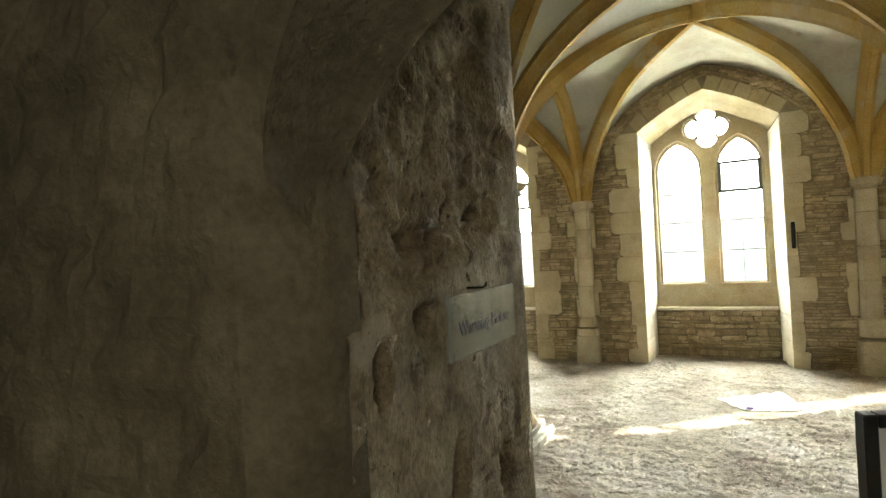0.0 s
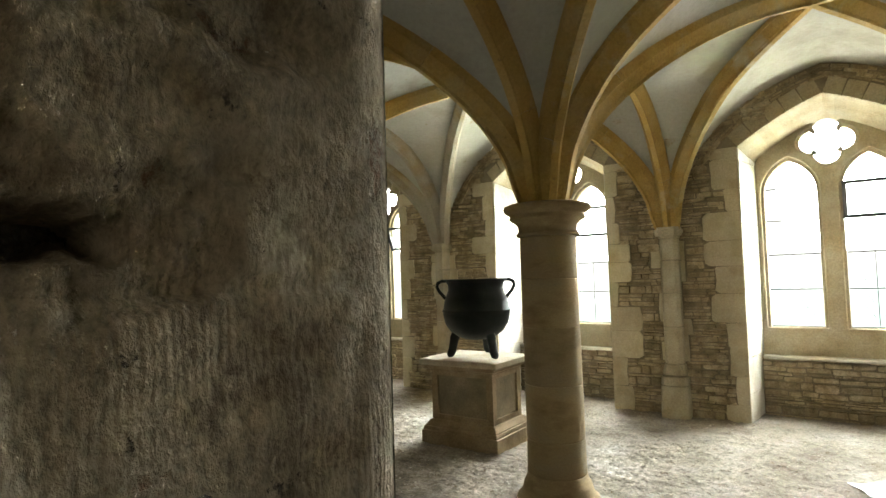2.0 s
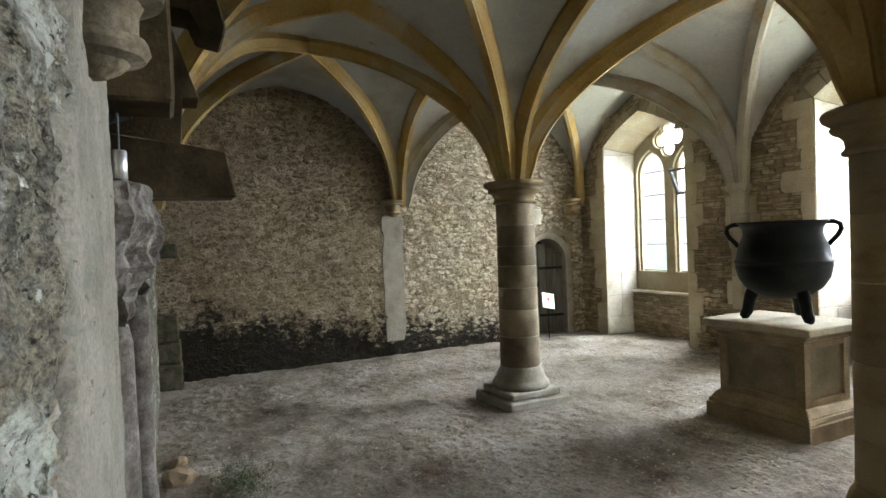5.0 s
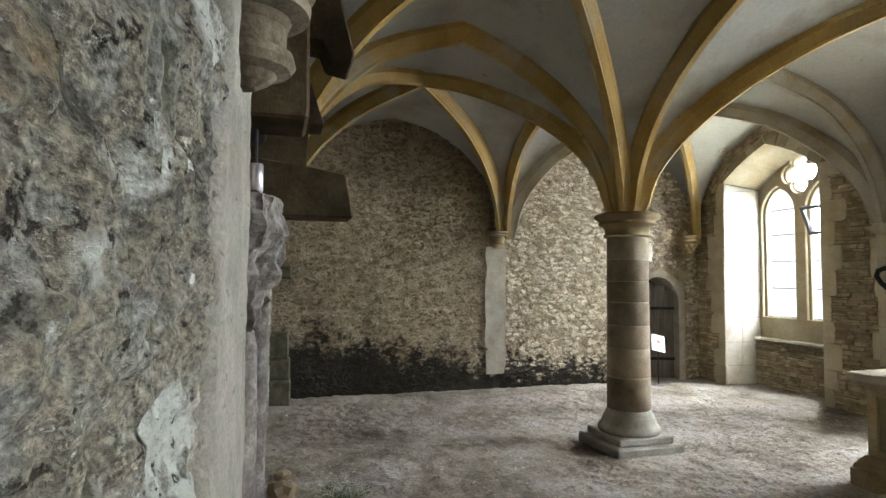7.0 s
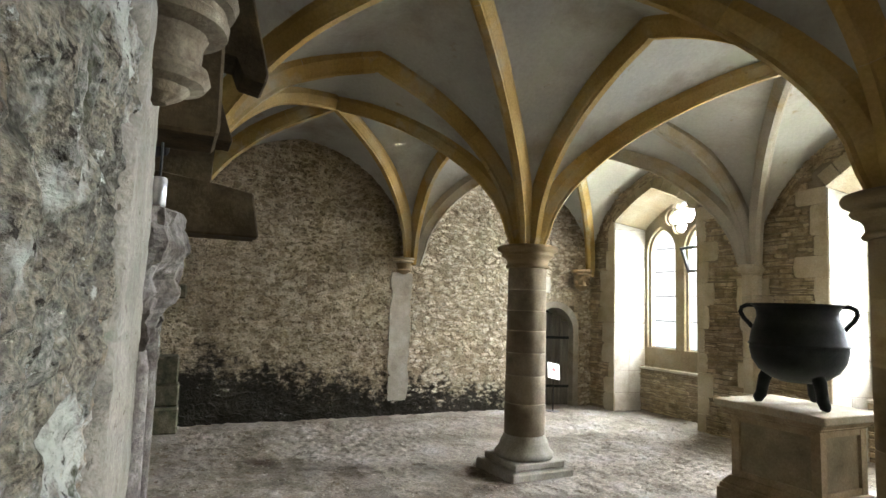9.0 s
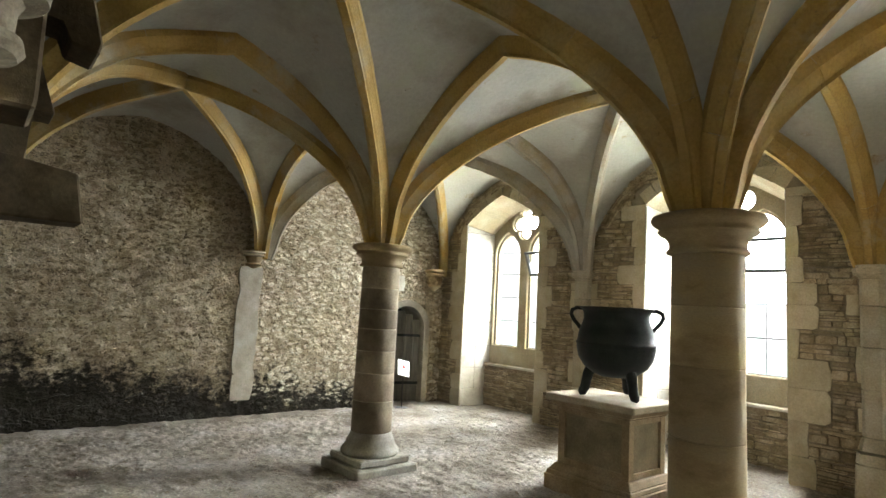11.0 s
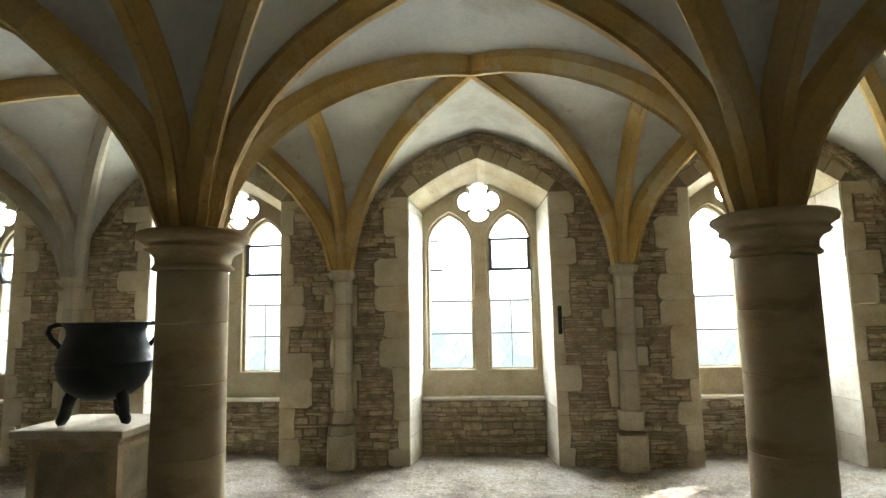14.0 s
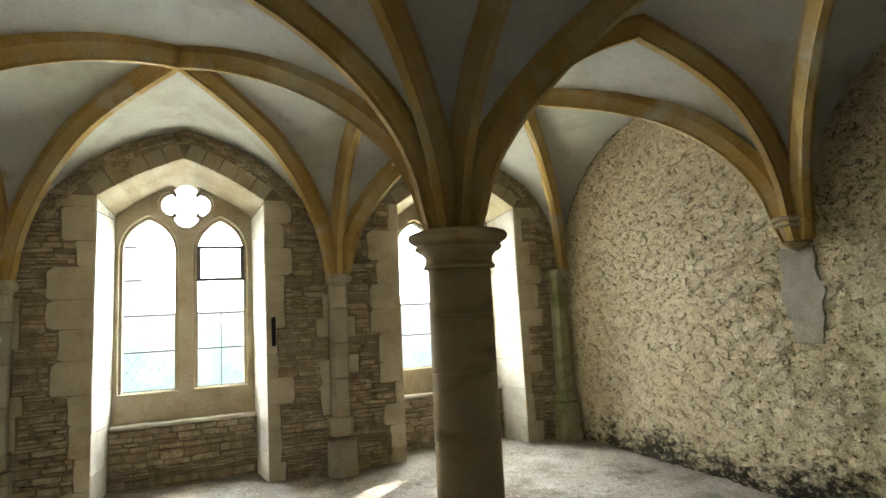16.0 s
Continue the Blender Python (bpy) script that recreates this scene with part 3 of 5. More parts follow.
    k.new(mr.outputs[0], m2.inputs["Factor"])
    k.new(colour, m2.inputs["A"])
    k.new(m2.outputs["Result"], p.inputs["Base Color"])
    return m


def rough_face(bm, axis, at, out, a0, a1, z0, z1, step, depth):
    """An uneven wall face at a fixed x or y. depth(a, z): how far it stands out, along out."""
    na, nz = max(2, round((a1 - a0) / step)), max(2, round((z1 - z0) / step))
    g = []
    for j in range(nz + 1):
        row = []
        for i in range(na + 1):
            a, z = a0 + (a1 - a0) * i / na, z0 + (z1 - z0) * j / nz
            d = at + out * depth(a, z)
            row.append(bm.verts.new((d, a, z) if axis == "x" else (a, d, z)))
        g.append(row)
    for j in range(nz):
        for i in range(na):
            bm.faces.new((g[j][i], g[j][i + 1], g[j + 1][i + 1], g[j + 1][i]))


def mortar_depth(seed):
    def depth(a, z):
        return 0.012 * noise.noise((a * 3, z * 4, seed)) + 0.008 * noise.noise((a * 11, z * 13, seed)) + 0.011 * noise.noise((a * 17, z * 24, seed)) + 0.008 * noise.noise((a * 33, z * 42, seed))
    return depth


def stone_ring(r, split=True):
    """Outlines of a stone in a unit square, at its bed and smaller at its face: a split slab, or a worn lump."""
    back, front = [], []
    for i in range(8):
        a = (i + 0.5) * math.tau / 8 + ((0.26 if i % 2 == 0 else -0.26) + r.uniform(-0.10, 0.10) if split else r.uniform(-0.2, 0.2))
        c, q = math.cos(a), math.sin(a)
        f = 0.5 / max(abs(c), abs(q)) ** (1.0 if split else 0.8) * r.uniform(0.93 if split else 0.84, 1.04)
        x, z = max(-0.52, min(0.52, c * f)), max(-0.52, min(0.52, q * f))
        back.append((x, z))
        front.append((x * r.uniform(0.92, 0.985), z * r.uniform(0.80, 0.96)) if split else (x * r.uniform(0.80, 0.96), z * r.uniform(0.70, 0.94)))
    return back, front


def rubble_field(x, out, y0, y1, z0, z1, seed, clear):
    """Irregular stones half sunk in plaster over an end wall. Returns vertices and faces."""
    r = random.Random(seed)
    V, F = [], []
    z = z0
    while z < z1:
        h = r.choice((0.035, 0.045, 0.055, 0.07))
        y = y0 + r.uniform(0, 0.08)
        while y < y1:
            w = r.uniform(0.05, 0.17)
            cy, cz = y + w / 2, z + h / 2 + r.uniform(-0.024, 0.024)
            if not clear(cy, cz) and r.random() < 0.66:
                back, front = stone_ring(r, False)
                tilt, proud, sh = r.uniform(-0.35, 0.35), r.uniform(0.0, 0.026), r.uniform(0.8, 1.25)
                base = x + out * (mortar_depth(x)(cy, cz))
                lean = r.uniform(-0.012, 0.012)
                b = len(V)
                V.extend((base - out * 0.012, cy + w * p, cz + h * sh * q + tilt * w * p) for p, q in back)
                V.extend((base + out * (proud + lean * q), cy + w * p, cz + h * sh * q + tilt * w * p) for p, q in front)
                F.append(tuple(b + 8 + k for k in range(8)))
                F.extend((b + k, b + (k + 1) % 8, b + 8 + (k + 1) % 8, b + 8 + k) for k in range(8))
            y += w
        z += h * 0.96
    return V, F


def end_wall(name, x, out, label, mat, stones, strip, door=None):
    w = tagged(new(name), label, "wall", kind="structure")
    bm = bmesh.new()
    dep = mortar_depth(x)
    if door:
        rough_face(bm, "x", x, out, -6.9, door[0], -0.3, 4.0, 0.022, dep)
        rough_face(bm, "x", x, out, door[1], 0.4, -0.3, 4.0, 0.022, dep)
        rough_face(bm, "x", x, out, door[0], door[1], door[2], 4.0, 0.022, dep)
        for y0, y1, z0 in ((-6.9, door[0], -0.3), (door[1], 0.4, -0.3), (door[0], door[1], door[2])):
            box(bm, x - out * 0.05, x - out * 0.5, y0, y1, z0, 4.2)
    else:
        rough_face(bm, "x", x, out, -6.9, 0.4, -0.3, 4.0, 0.022, dep)
        box(bm, x - out * 0.05, x - out * 0.5, -6.9, 0.4, -0.3, 4.2)
    part("wall_face", bm, mat, w, smooth=True)
    for y0, y1, _, tone in ((-6.6, YC - 0.22, 0, "brown"), (YC - 0.22, 0.0, 0, "cream")):
        inside = lambda y, z: (door and door[0] - 0.13 < y < door[1] + 0.13 and z < 1.72) or (abs(y - strip[0]) < 0.17 and strip[1] < z < strip[2])
        V, F = rubble_field(x, out, y0, y1, -0.03, 3.8, int(y0 * 10 + x * 100), inside)
        me = bpy.data.meshes.new("rubble_stones")
        me.from_pydata(V, [], F)
        me.materials.append(stones[0] if tone == "brown" else stones[1])
        ob = new("rubble_stones", me)
        ob.parent = w
        tagged(ob, f"{tone} rubble stones half sunk in old plaster", kind="stuff")
    return w


DOOR_Y = (-1.16, -0.36)
wall_west = end_wall("wall_west", XL[0], 1, "worn rubble end wall with flaking plaster and black mould", damp_wall("damp_mortar_west", OLD_PLASTER, 0.13, 1.8, 0.105, 0.0, 0.043),
                     (damp_wall("damp_brown_west", BROWN_DIM, 0.13, 1.8, 0.105, 0.02, 0.043), damp_wall("damp_cream_west", CREAM, 0.05, 1.6, 0.105, 0.03, 0.040)), (-3.49, 0.16, 1.98), (DOOR_Y[0], DOOR_Y[1], 1.60))
wall_east = end_wall("wall_east", XL[4], -1, "worn rubble end wall with flaking plaster", damp_wall("damp_mortar_east", EAST_PLASTER, 0.22, 1.2, 0.03, 0.02, 0.034),
                     (damp_wall("damp_brown_east", EAST_STONE, 0.22, 1.2, 0.03, 0.02, 0.04), damp_wall("damp_cream_east", EAST_STONE, 0.22, 1.2, 0.03, 0.04, 0.034)), (-3.30, 1.28, 2.05))


def ragged(bm, axis, at, out, c, w, z0, z1, proud, seed):
    """A thin patch of plaster with an uneven edge."""
    pts = []
    n = 30
    for i in range(n + 1):
        z = z0 + (z1 - z0) * i / n
        pts.append((c + w / 2 + 0.06 * noise.noise((z * 4, seed, 1)) + 0.03 * noise.noise((z * 15, seed, 2)), z))
    for i in range(n, -1, -1):
        z = z0 + (z1 - z0) * i / n
        pts.append((c - w / 2 + 0.06 * noise.noise((z * 4, seed, 8)) + 0.03 * noise.noise((z * 15, seed, 9)), z))
    f = lambda d: [(d, a, z) if axis == "x" else (a, d, z) for a, z in pts]
    slab(bm, f(at - out * 0.03), f(at + out * proud))


for x, out, y, w, z0, z1 in ((XL[0], 1, -3.49, 0.30, 0.16, 1.98), (XL[4], -1, -3.30, 0.30, 1.28, 2.05)):
    bm = bmesh.new()
    ragged(bm, "x", x, out, y, w, z0, z1, 0.024, x)
    part("plaster_strip", bm, M_PLASTER, wall_west if x < 0 else wall_east, "smooth pale plaster strip left by a lost shaft", bevel=0.006)


# Bright spot of light above the small door, painted as a white patch.
bm = bmesh.new()
ragged(bm, "x", XL[0], 1, -0.97, 0.22, 1.80, 2.06, 0.026, 5)
part("limewash_patch", bm, M_LIME, wall_west, "white patch painted for light falling above the small door", bevel=0.006)


M_CORBEL = material("grey_corbel_stone", ((0.12, 0.093, 0.058), (0.20, 0.162, 0.108), (0.29, 0.245, 0.175)), 9.0, 0.9, 0.4, 60, grain=0.3)


def wall_corbel(x, y, z, r, h, label, ringed=False, carved=False):
    """A half-round moulded corbel that tapers to a knop."""
    c = tagged(new("corbel"), label, "corbel", kind="structure")
    c.location = (x, y, z)
    bm = bmesh.new()
    lathe(bm, ((r * 0.93, 0), (r, -h * 0.03), (r * 1.02, -h * 0.10), (r * 0.98, -h * 0.13), (r * 0.84, -h * 0.15), (r * 0.82, -h * 0.19), (r * 0.94, -h * 0.21), (r * 0.97, -h * 0.26), (r * 0.90, -h * 0.30), (r * 0.76, -h * 0.32)), 112)
    part("abacus", bm, M_CORBEL if ringed else M_ASHLAR if not carved else M_COLUMN, c)
    bm = bmesh.new()
    lathe(bm, ((r * 0.78, -h * 0.32), (r * 0.78, -h * 0.35), (r * 0.92, -h * 0.37), (r * 0.95, -h * 0.42), (r * 0.90, -h * 0.47), (r * 0.80, -h * 0.49), (r * 0.78, -h * 0.52), (r * 0.84, -h * 0.54), (r * 0.82, -h * 0.60), (r * 0.58, -h * 0.63), (r * 0.52, -h * 0.68), (r * 0.51, -h * 0.80),
               (r * 0.62, -h * 0.815), (r * 0.65, -h * 0.86), (r * 0.58, -h * 0.90), (r * 0.40, -h * 0.92), (r * 0.30, -h * 0.96), (r * 0.12, -h)) if ringed else ((r * 0.74, -h * 0.32), (r * 0.68, -h * 0.42), (r * 0.60, -h * 0.54), (r * 0.54, -h * 0.64), (r * 0.53, -h * 0.70), (r * 0.64, -h * 0.73), (r * 0.66, -h * 0.78), (r * 0.56, -h * 0.82), (r * 0.44, -h * 0.88), (r * 0.30, -h * 0.94), (r * 0.10, -h)), 112, wob=0.012 if carved else 0.003)
    part("bell", bm, M_CORBEL if ringed else M_COLUMN, c)
    if carved:
        for row, (f, n) in enumerate(((0.46, 7), (0.62, 6))):
            for k in range(n):
                a = k * math.tau / n + row * 0.4
                bm = bmesh.new()
                bmesh.ops.create_icosphere(bm, subdivisions=2, radius=1.0)
                for v in bm.verts:
                    v.co *= 1 + 0.25 * noise.noise(v.co * 2.0 + Vector((k, row, 0)))
                bmesh.ops.transform(bm, matrix=pose(math.cos(a) * r * 0.66, math.sin(a) * r * 0.66, -h * f, 0, 0, math.degrees(a)) @ Matrix.Diagonal((r * 0.16, r * 0.24, r * 0.26, 1)), verts=bm.verts[:])
                part("carved_leaf", bm, M_COLUMN, c, smooth=True)
    return c


wall_corbel(XL[0] + 0.04, -3.47, 2.20, 0.17, 0.24, "worn moulded stone corbel carrying vault ribs on the damp wall")
wall_corbel(XL[4] - 0.04, -3.33, 2.30, 0.17, 0.28, "broken stone corbel carrying vault ribs above a plaster patch")
wall_corbel(XL[0] + 0.12, -0.30, 2.21, 0.17, 0.36, "carved foliage corbel in the corner beside the small door", carved=True)
wall_corbel(-1.50, YS + 0.03, 2.40, 0.17, 0.44, "heavy moulded stone corbel beside the fireplace hood", ringed=True)
wall_corbel(1.57, YS + 0.03, 2.25, 0.19, 0.34, "moulded stone corbel on the doorway wall", ringed=True)

# ---- pilasters on the window wall ----


def pilaster(x, cut, label, stone=None):
    stone = stone or M_PALE
    p = tagged(new("pilaster"), label, "pilaster", "pilasters of the window wall", "structure")
    p.location = (x, 0, 0)
    ring = lambda w, d, z, c=0.35: [(-w, 0.02, z), (-w, -d * (1 - c), z), (-w * (1 - c), -d, z), (w * (1 - c), -d, z), (w, -d * (1 - c), z), (w, 0.02, z)]
    zs = [0.60, 1.02, 1.40, 1.78, 2.03]
    for za, zb in zip(zs, zs[1:]):
        bm = bmesh.new()
        slab(bm, ring(0.10, 0.15, za + 0.004), ring(0.10, 0.15, zb - 0.004))
        part("shaft_block", bm, stone, p, bevel=0.004)
    bm = bmesh.new()
    for w, d, za, zb in ((0.105, 0.155, 2.03, 2.06), (0.135, 0.185, 2.06, 2.085), (0.145, 0.20, 2.085, 2.13), (0.125, 0.18, 2.13, 2.16)):
        slab(bm, ring(w, d, za), ring(w * 1.04, d * 1.03, zb))
    part("capital", bm, stone, p, "moulded capital", bevel=0.004)
    bm = bmesh.new()
    slab(bm, ring(0.155, 0.22, -0.1, 0.2), ring(0.145, 0.20, 0.36, 0.2))
    part("base_block", bm, stone, p, bevel=0.008)
    bm = bmesh.new()
    if not cut:
        slab(bm, ring(0.15, 0.21, 0.365), ring(0.14, 0.20, 0.46))
        slab(bm, ring(0.13, 0.19, 0.48), ring(0.105, 0.16, 0.60))
    else:
        slab(bm, ring(0.125, 0.15, 0.40), ring(0.135, 0.17, 0.60))
    part("base_moulding", bm, stone, p, bevel=0.006)
    return p


pilaster(-4.79, False, "pale stone pilaster with capital between two windows")
pilaster(-1.55, False, "pale stone pilaster with capital and moulded base")
pilaster(1.57, True, "pale stone pilaster with a broken base moulding")
pilaster(4.50, False, "pale stone corner pilaster, green with algae", M_ALGAE)

# ---- small door in the west wall ----
bm = bmesh.new()
yc, hw = (DOOR_Y[0] + DOOR_Y[1]) / 2, (DOOR_Y[1] - DOOR_Y[0]) / 2


def door_outline(w, zs, za, n=10):
    left = [(-w, -0.1), (-w, zs)] + [(-w * math.cos(i / n * math.pi / 2), zs + (za - zs) * math.sin(i / n * math.pi / 2)) for i in range(1, n + 1)]
    return left + [(-y, z) for y, z in left[-2::-1]]


x0 = XL[0]
o, q = door_outline(hw + 0.075, 1.20, 1.66), door_outline(hw - 0.02, 1.16, 1.56)
for a, b, c, d in zip(o, o[1:], q, q[1:]):
    slab(bm, [(x0 + 0.035, yc + a[0], a[1]), (x0 + 0.035, yc + b[0], b[1]), (x0 + 0.02, yc + d[0], d[1]), (x0 + 0.02, yc + c[0], c[1])],
         [(x0 - 0.45, yc + a[0], a[1]), (x0 - 0.45, yc + b[0], b[1]), (x0 - 0.45, yc + d[0], d[1]), (x0 - 0.45, yc + c[0], c[1])])
part("door_surround", bm, M_PLASTER, wall_west, "plastered round-arched door surround")
# Passage walls coloured near black in place of missing light.
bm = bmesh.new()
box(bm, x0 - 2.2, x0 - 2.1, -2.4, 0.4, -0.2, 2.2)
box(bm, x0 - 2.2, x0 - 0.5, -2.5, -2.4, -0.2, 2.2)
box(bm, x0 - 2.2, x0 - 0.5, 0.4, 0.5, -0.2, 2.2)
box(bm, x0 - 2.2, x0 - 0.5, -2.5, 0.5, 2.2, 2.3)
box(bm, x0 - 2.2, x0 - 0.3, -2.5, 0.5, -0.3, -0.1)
tagged(part("wall_passage_dark", bm, M_SOOT_SHADE), "passage behind the small door, painted near black for its darkness", "wall", kind="structure")
door = tagged(new("door_1"), "weathered grey oak plank door standing ajar", "door", kind="structure")
door.matrix_basis = pose(x0 - 0.10, DOOR_Y[1] - 0.03, -0.06, 0, 0, 162)
for i in range(4):
    bm = bmesh.new()
    box(bm, -0.02, 0.02, 0.005 + i * 0.14, 0.14 + i * 0.14, 0.02, 1.34 + 0.21 * math.sin((i + 0.5) / 4 * math.pi * 0.6))
    part("plank", bm, M_OAK, door, bevel=0.006)
for z in (0.3, 1.1):
    bm = bmesh.new()
    box(bm, -0.035, -0.02, 0.0, 0.42, z, z + 0.045)
    part("strap_hinge", bm, M_IRON, door, "black iron strap hinge")
bm = bmesh.new()
lathe(bm, ((0.03, 0), (0.035, 0.01), (0.015, 0.03)), 12)
bmesh.ops.transform(bm, matrix=pose(-0.03, 0.45, 0.85, 0, -90, 0), verts=bm.verts[:])
part("latch", bm, M_IRON, door)

notice = tagged(new("notice_stand"), "small white notice with red print on a thin stand", "notice")
notice.location = (XL[0] + 0.30, -0.98, floor_z(-7.5, -0.98))
bm = bmesh.new()
box(bm, -0.004, 0.008, -0.11, 0.11, -0.13, 0.13)
pn = part("panel", bm, M_PAPER, notice, bevel=0.003)
pn.matrix_basis = pose(0, 0, 0.62, 0, -25, 0) @ pose(0, 0, 0, -14, 0, 0)
bm = bmesh.new()
lathe(bm, ((0.032, 0), (0.032, 0.003)), 16)
part("printed_mark", bm, M_RED, pn).matrix_basis = pose(0.006, 0, 0.02, 0, 90, 0)
bm = bmesh.new()
box(bm, 0.0085, 0.0095, -0.07, 0.07, -0.075, -0.06)
box(bm, 0.0085, 0.0095, -0.07, 0.05, -0.10, -0.09)
part("print_line", bm, M_INK, pn)
bm = bmesh.new()
lathe(bm, ((0.008, 0.012), (0.008, 0.58)), 10)
part("post", bm, M_BLACKFRAME, notice)
bm = bmesh.new()
lathe(bm, ((0.11, 0.0), (0.11, 0.008), (0.012, 0.016)), 24)
part("foot", bm, M_BLACKFRAME, notice)

# ---- columns ----


M_PLINTH = material("grey_plinth_stone", ((0.30, 0.265, 0.205), (0.42, 0.39, 0.325), (0.52, 0.495, 0.435)), 5.0, 0.9, 0.3, 60, grain=0.2)


def column(x, y, banded, label):
    z0 = floor_z(x, y) - 0.025
    c = tagged(new("column"), label, "column", "row of vault columns")
    c.location = (x, y, z0)
    bm = bmesh.new()
    box(bm, -0.335, 0.335, -0.335, 0.335, 0, 0.10)
    part("plinth", bm, M_PLINTH, c, bevel=0.014)
    bm = bmesh.new()
    box(bm, -0.275, 0.275, -0.275, 0.275, 0.10, 0.165)
    part("upper_plinth", bm, M_PLINTH, c, bevel=0.012)
    bm = bmesh.new()
    lathe(bm, ((0.268, 0.165), (0.278, 0.185), (0.272, 0.215), (0.252, 0.235), (0.238, 0.255), (0.228, 0.29), (0.222, 0.31), (0.205, 0.335), (0.197, 0.37)))
    part("base", bm, M_PLINTH if banded else M_COLUMN, c, smooth=True)
    t = 1.915 - z0
    zs = [0.37, 0.66, 0.92, 1.13, 1.34, 1.53, 1.73, t] if banded else [0.37, 0.60, 0.96, 1.34, 1.66, t]
    for za, zb in zip(zs, zs[1:]):
        bm = bmesh.new()
        e = 0.006 if banded else 0.003
        ra, rb = 0.197 - 0.006 * za, 0.197 - 0.006 * zb
        lathe(bm, ((ra - e, za), (ra, za + 0.007), (rb, zb - 0.007), (rb - e, zb)), 40, wob=0.004)
        d = part("drum", bm, M_DRUM if banded else M_COLUMN, c, smooth=True)
        if banded and zb < t:
            bm = bmesh.new()
            lathe(bm, ((rb - 0.004, zb - 0.007), (rb - 0.001, zb), (rb - 0.004, zb + 0.007)), 32)
            part("mortar_joint", bm, M_PALE, c, "pale mortar joint")
    bm = bmesh.new()
    lathe(bm, ((0.185, t), (0.212, t + 0.006), (0.216, t + 0.018), (0.205, t + 0.03), (0.198, t + 0.04), (0.202, t + 0.075), (0.222, t + 0.10), (0.252, t + 0.115),
               (0.262, t + 0.13), (0.248, t + 0.143), (0.268, t + 0.158), (0.292, t + 0.175), (0.299, t + 0.195), (0.290, t + 0.212), (0.262, t + 0.222)), 48)
    part("capital", bm, M_COLUMN, c, "moulded round capital", smooth=True)
    return c


M_DRUM = material("weathered_column_drum", ((0.22, 0.175, 0.12), (0.37, 0.30, 0.21), (0.48, 0.41, 0.30)), 4.0, 0.9, 0.25, 50, island=0.30, grain=0.15)
column(-4.775, YC, True, "banded round stone column with pale mortar joints")
column(-1.53, YC, False, "smooth round limestone column with moulded capital")
column(1.59, YC, False, "smooth round limestone column with a stained shaft")

# ---- back wall with the doorway and the fireplace ----
wall_south = tagged(new("wall_south"), "thick grey lichened stone wall with doorway and fireplace", "wall", kind="structure")
M_GREY = weather(material("lichened_limestone", ((0.10, 0.095, 0.07), (0.22, 0.21, 0.165), (0.33, 0.29, 0.215), (0.30, 0.295, 0.245), (0.42, 0.41, 0.355)), 13.0, 0.95, 1.0, 130, stretch=(0.55, 1, 1), dist=0.016, grain=0.6, grime=0.55), (
    ((0.35, 0.355, 0.31), 4.0, 0.53, 0.07, 0.10), ((0.085, 0.088, 0.055), 6.5, 0.56, 0.07, -0.25), ((0.26, 0.19, 0.115), 5.0, 0.60, 0.07, -0.2),
    ((0.36, 0.26, 0.11), 7.0, 0.685, 0.05, 0.0), ((0.42, 0.425, 0.375), 24.0, 0.61, 0.05, 0.15), ((0.055, 0.048, 0.036), 40.0, 0.59, 0.05, -0.7), ((0.33, 0.335, 0.295), 60.0, 0.63, 0.04, 0.3)), (0.55, 1, 1))
M_REVEAL = weather(material("tooled_jamb_stone", ((0.115, 0.088, 0.053), (0.245, 0.196, 0.128), (0.315, 0.262, 0.178), (0.41, 0.352, 0.255)), 10.0, 0.92, 0.9, 130, stretch=(1, 1, 0.7), spots=((0.15, 0.09, 0.05), 14.0, 0.62), dist=0.014, grain=0.35, broad=False, grime=0.80), (
    ((0.33, 0.29, 0.215), 5.0, 0.60, 0.06, 0.15), ((0.19, 0.10, 0.055), 8.0, 0.63, 0.05, -0.2), ((0.07, 0.058, 0.042), 40.0, 0.635, 0.04, -0.6), ((0.44, 0.40, 0.32), 17.0, 0.66, 0.04, 0.1)))


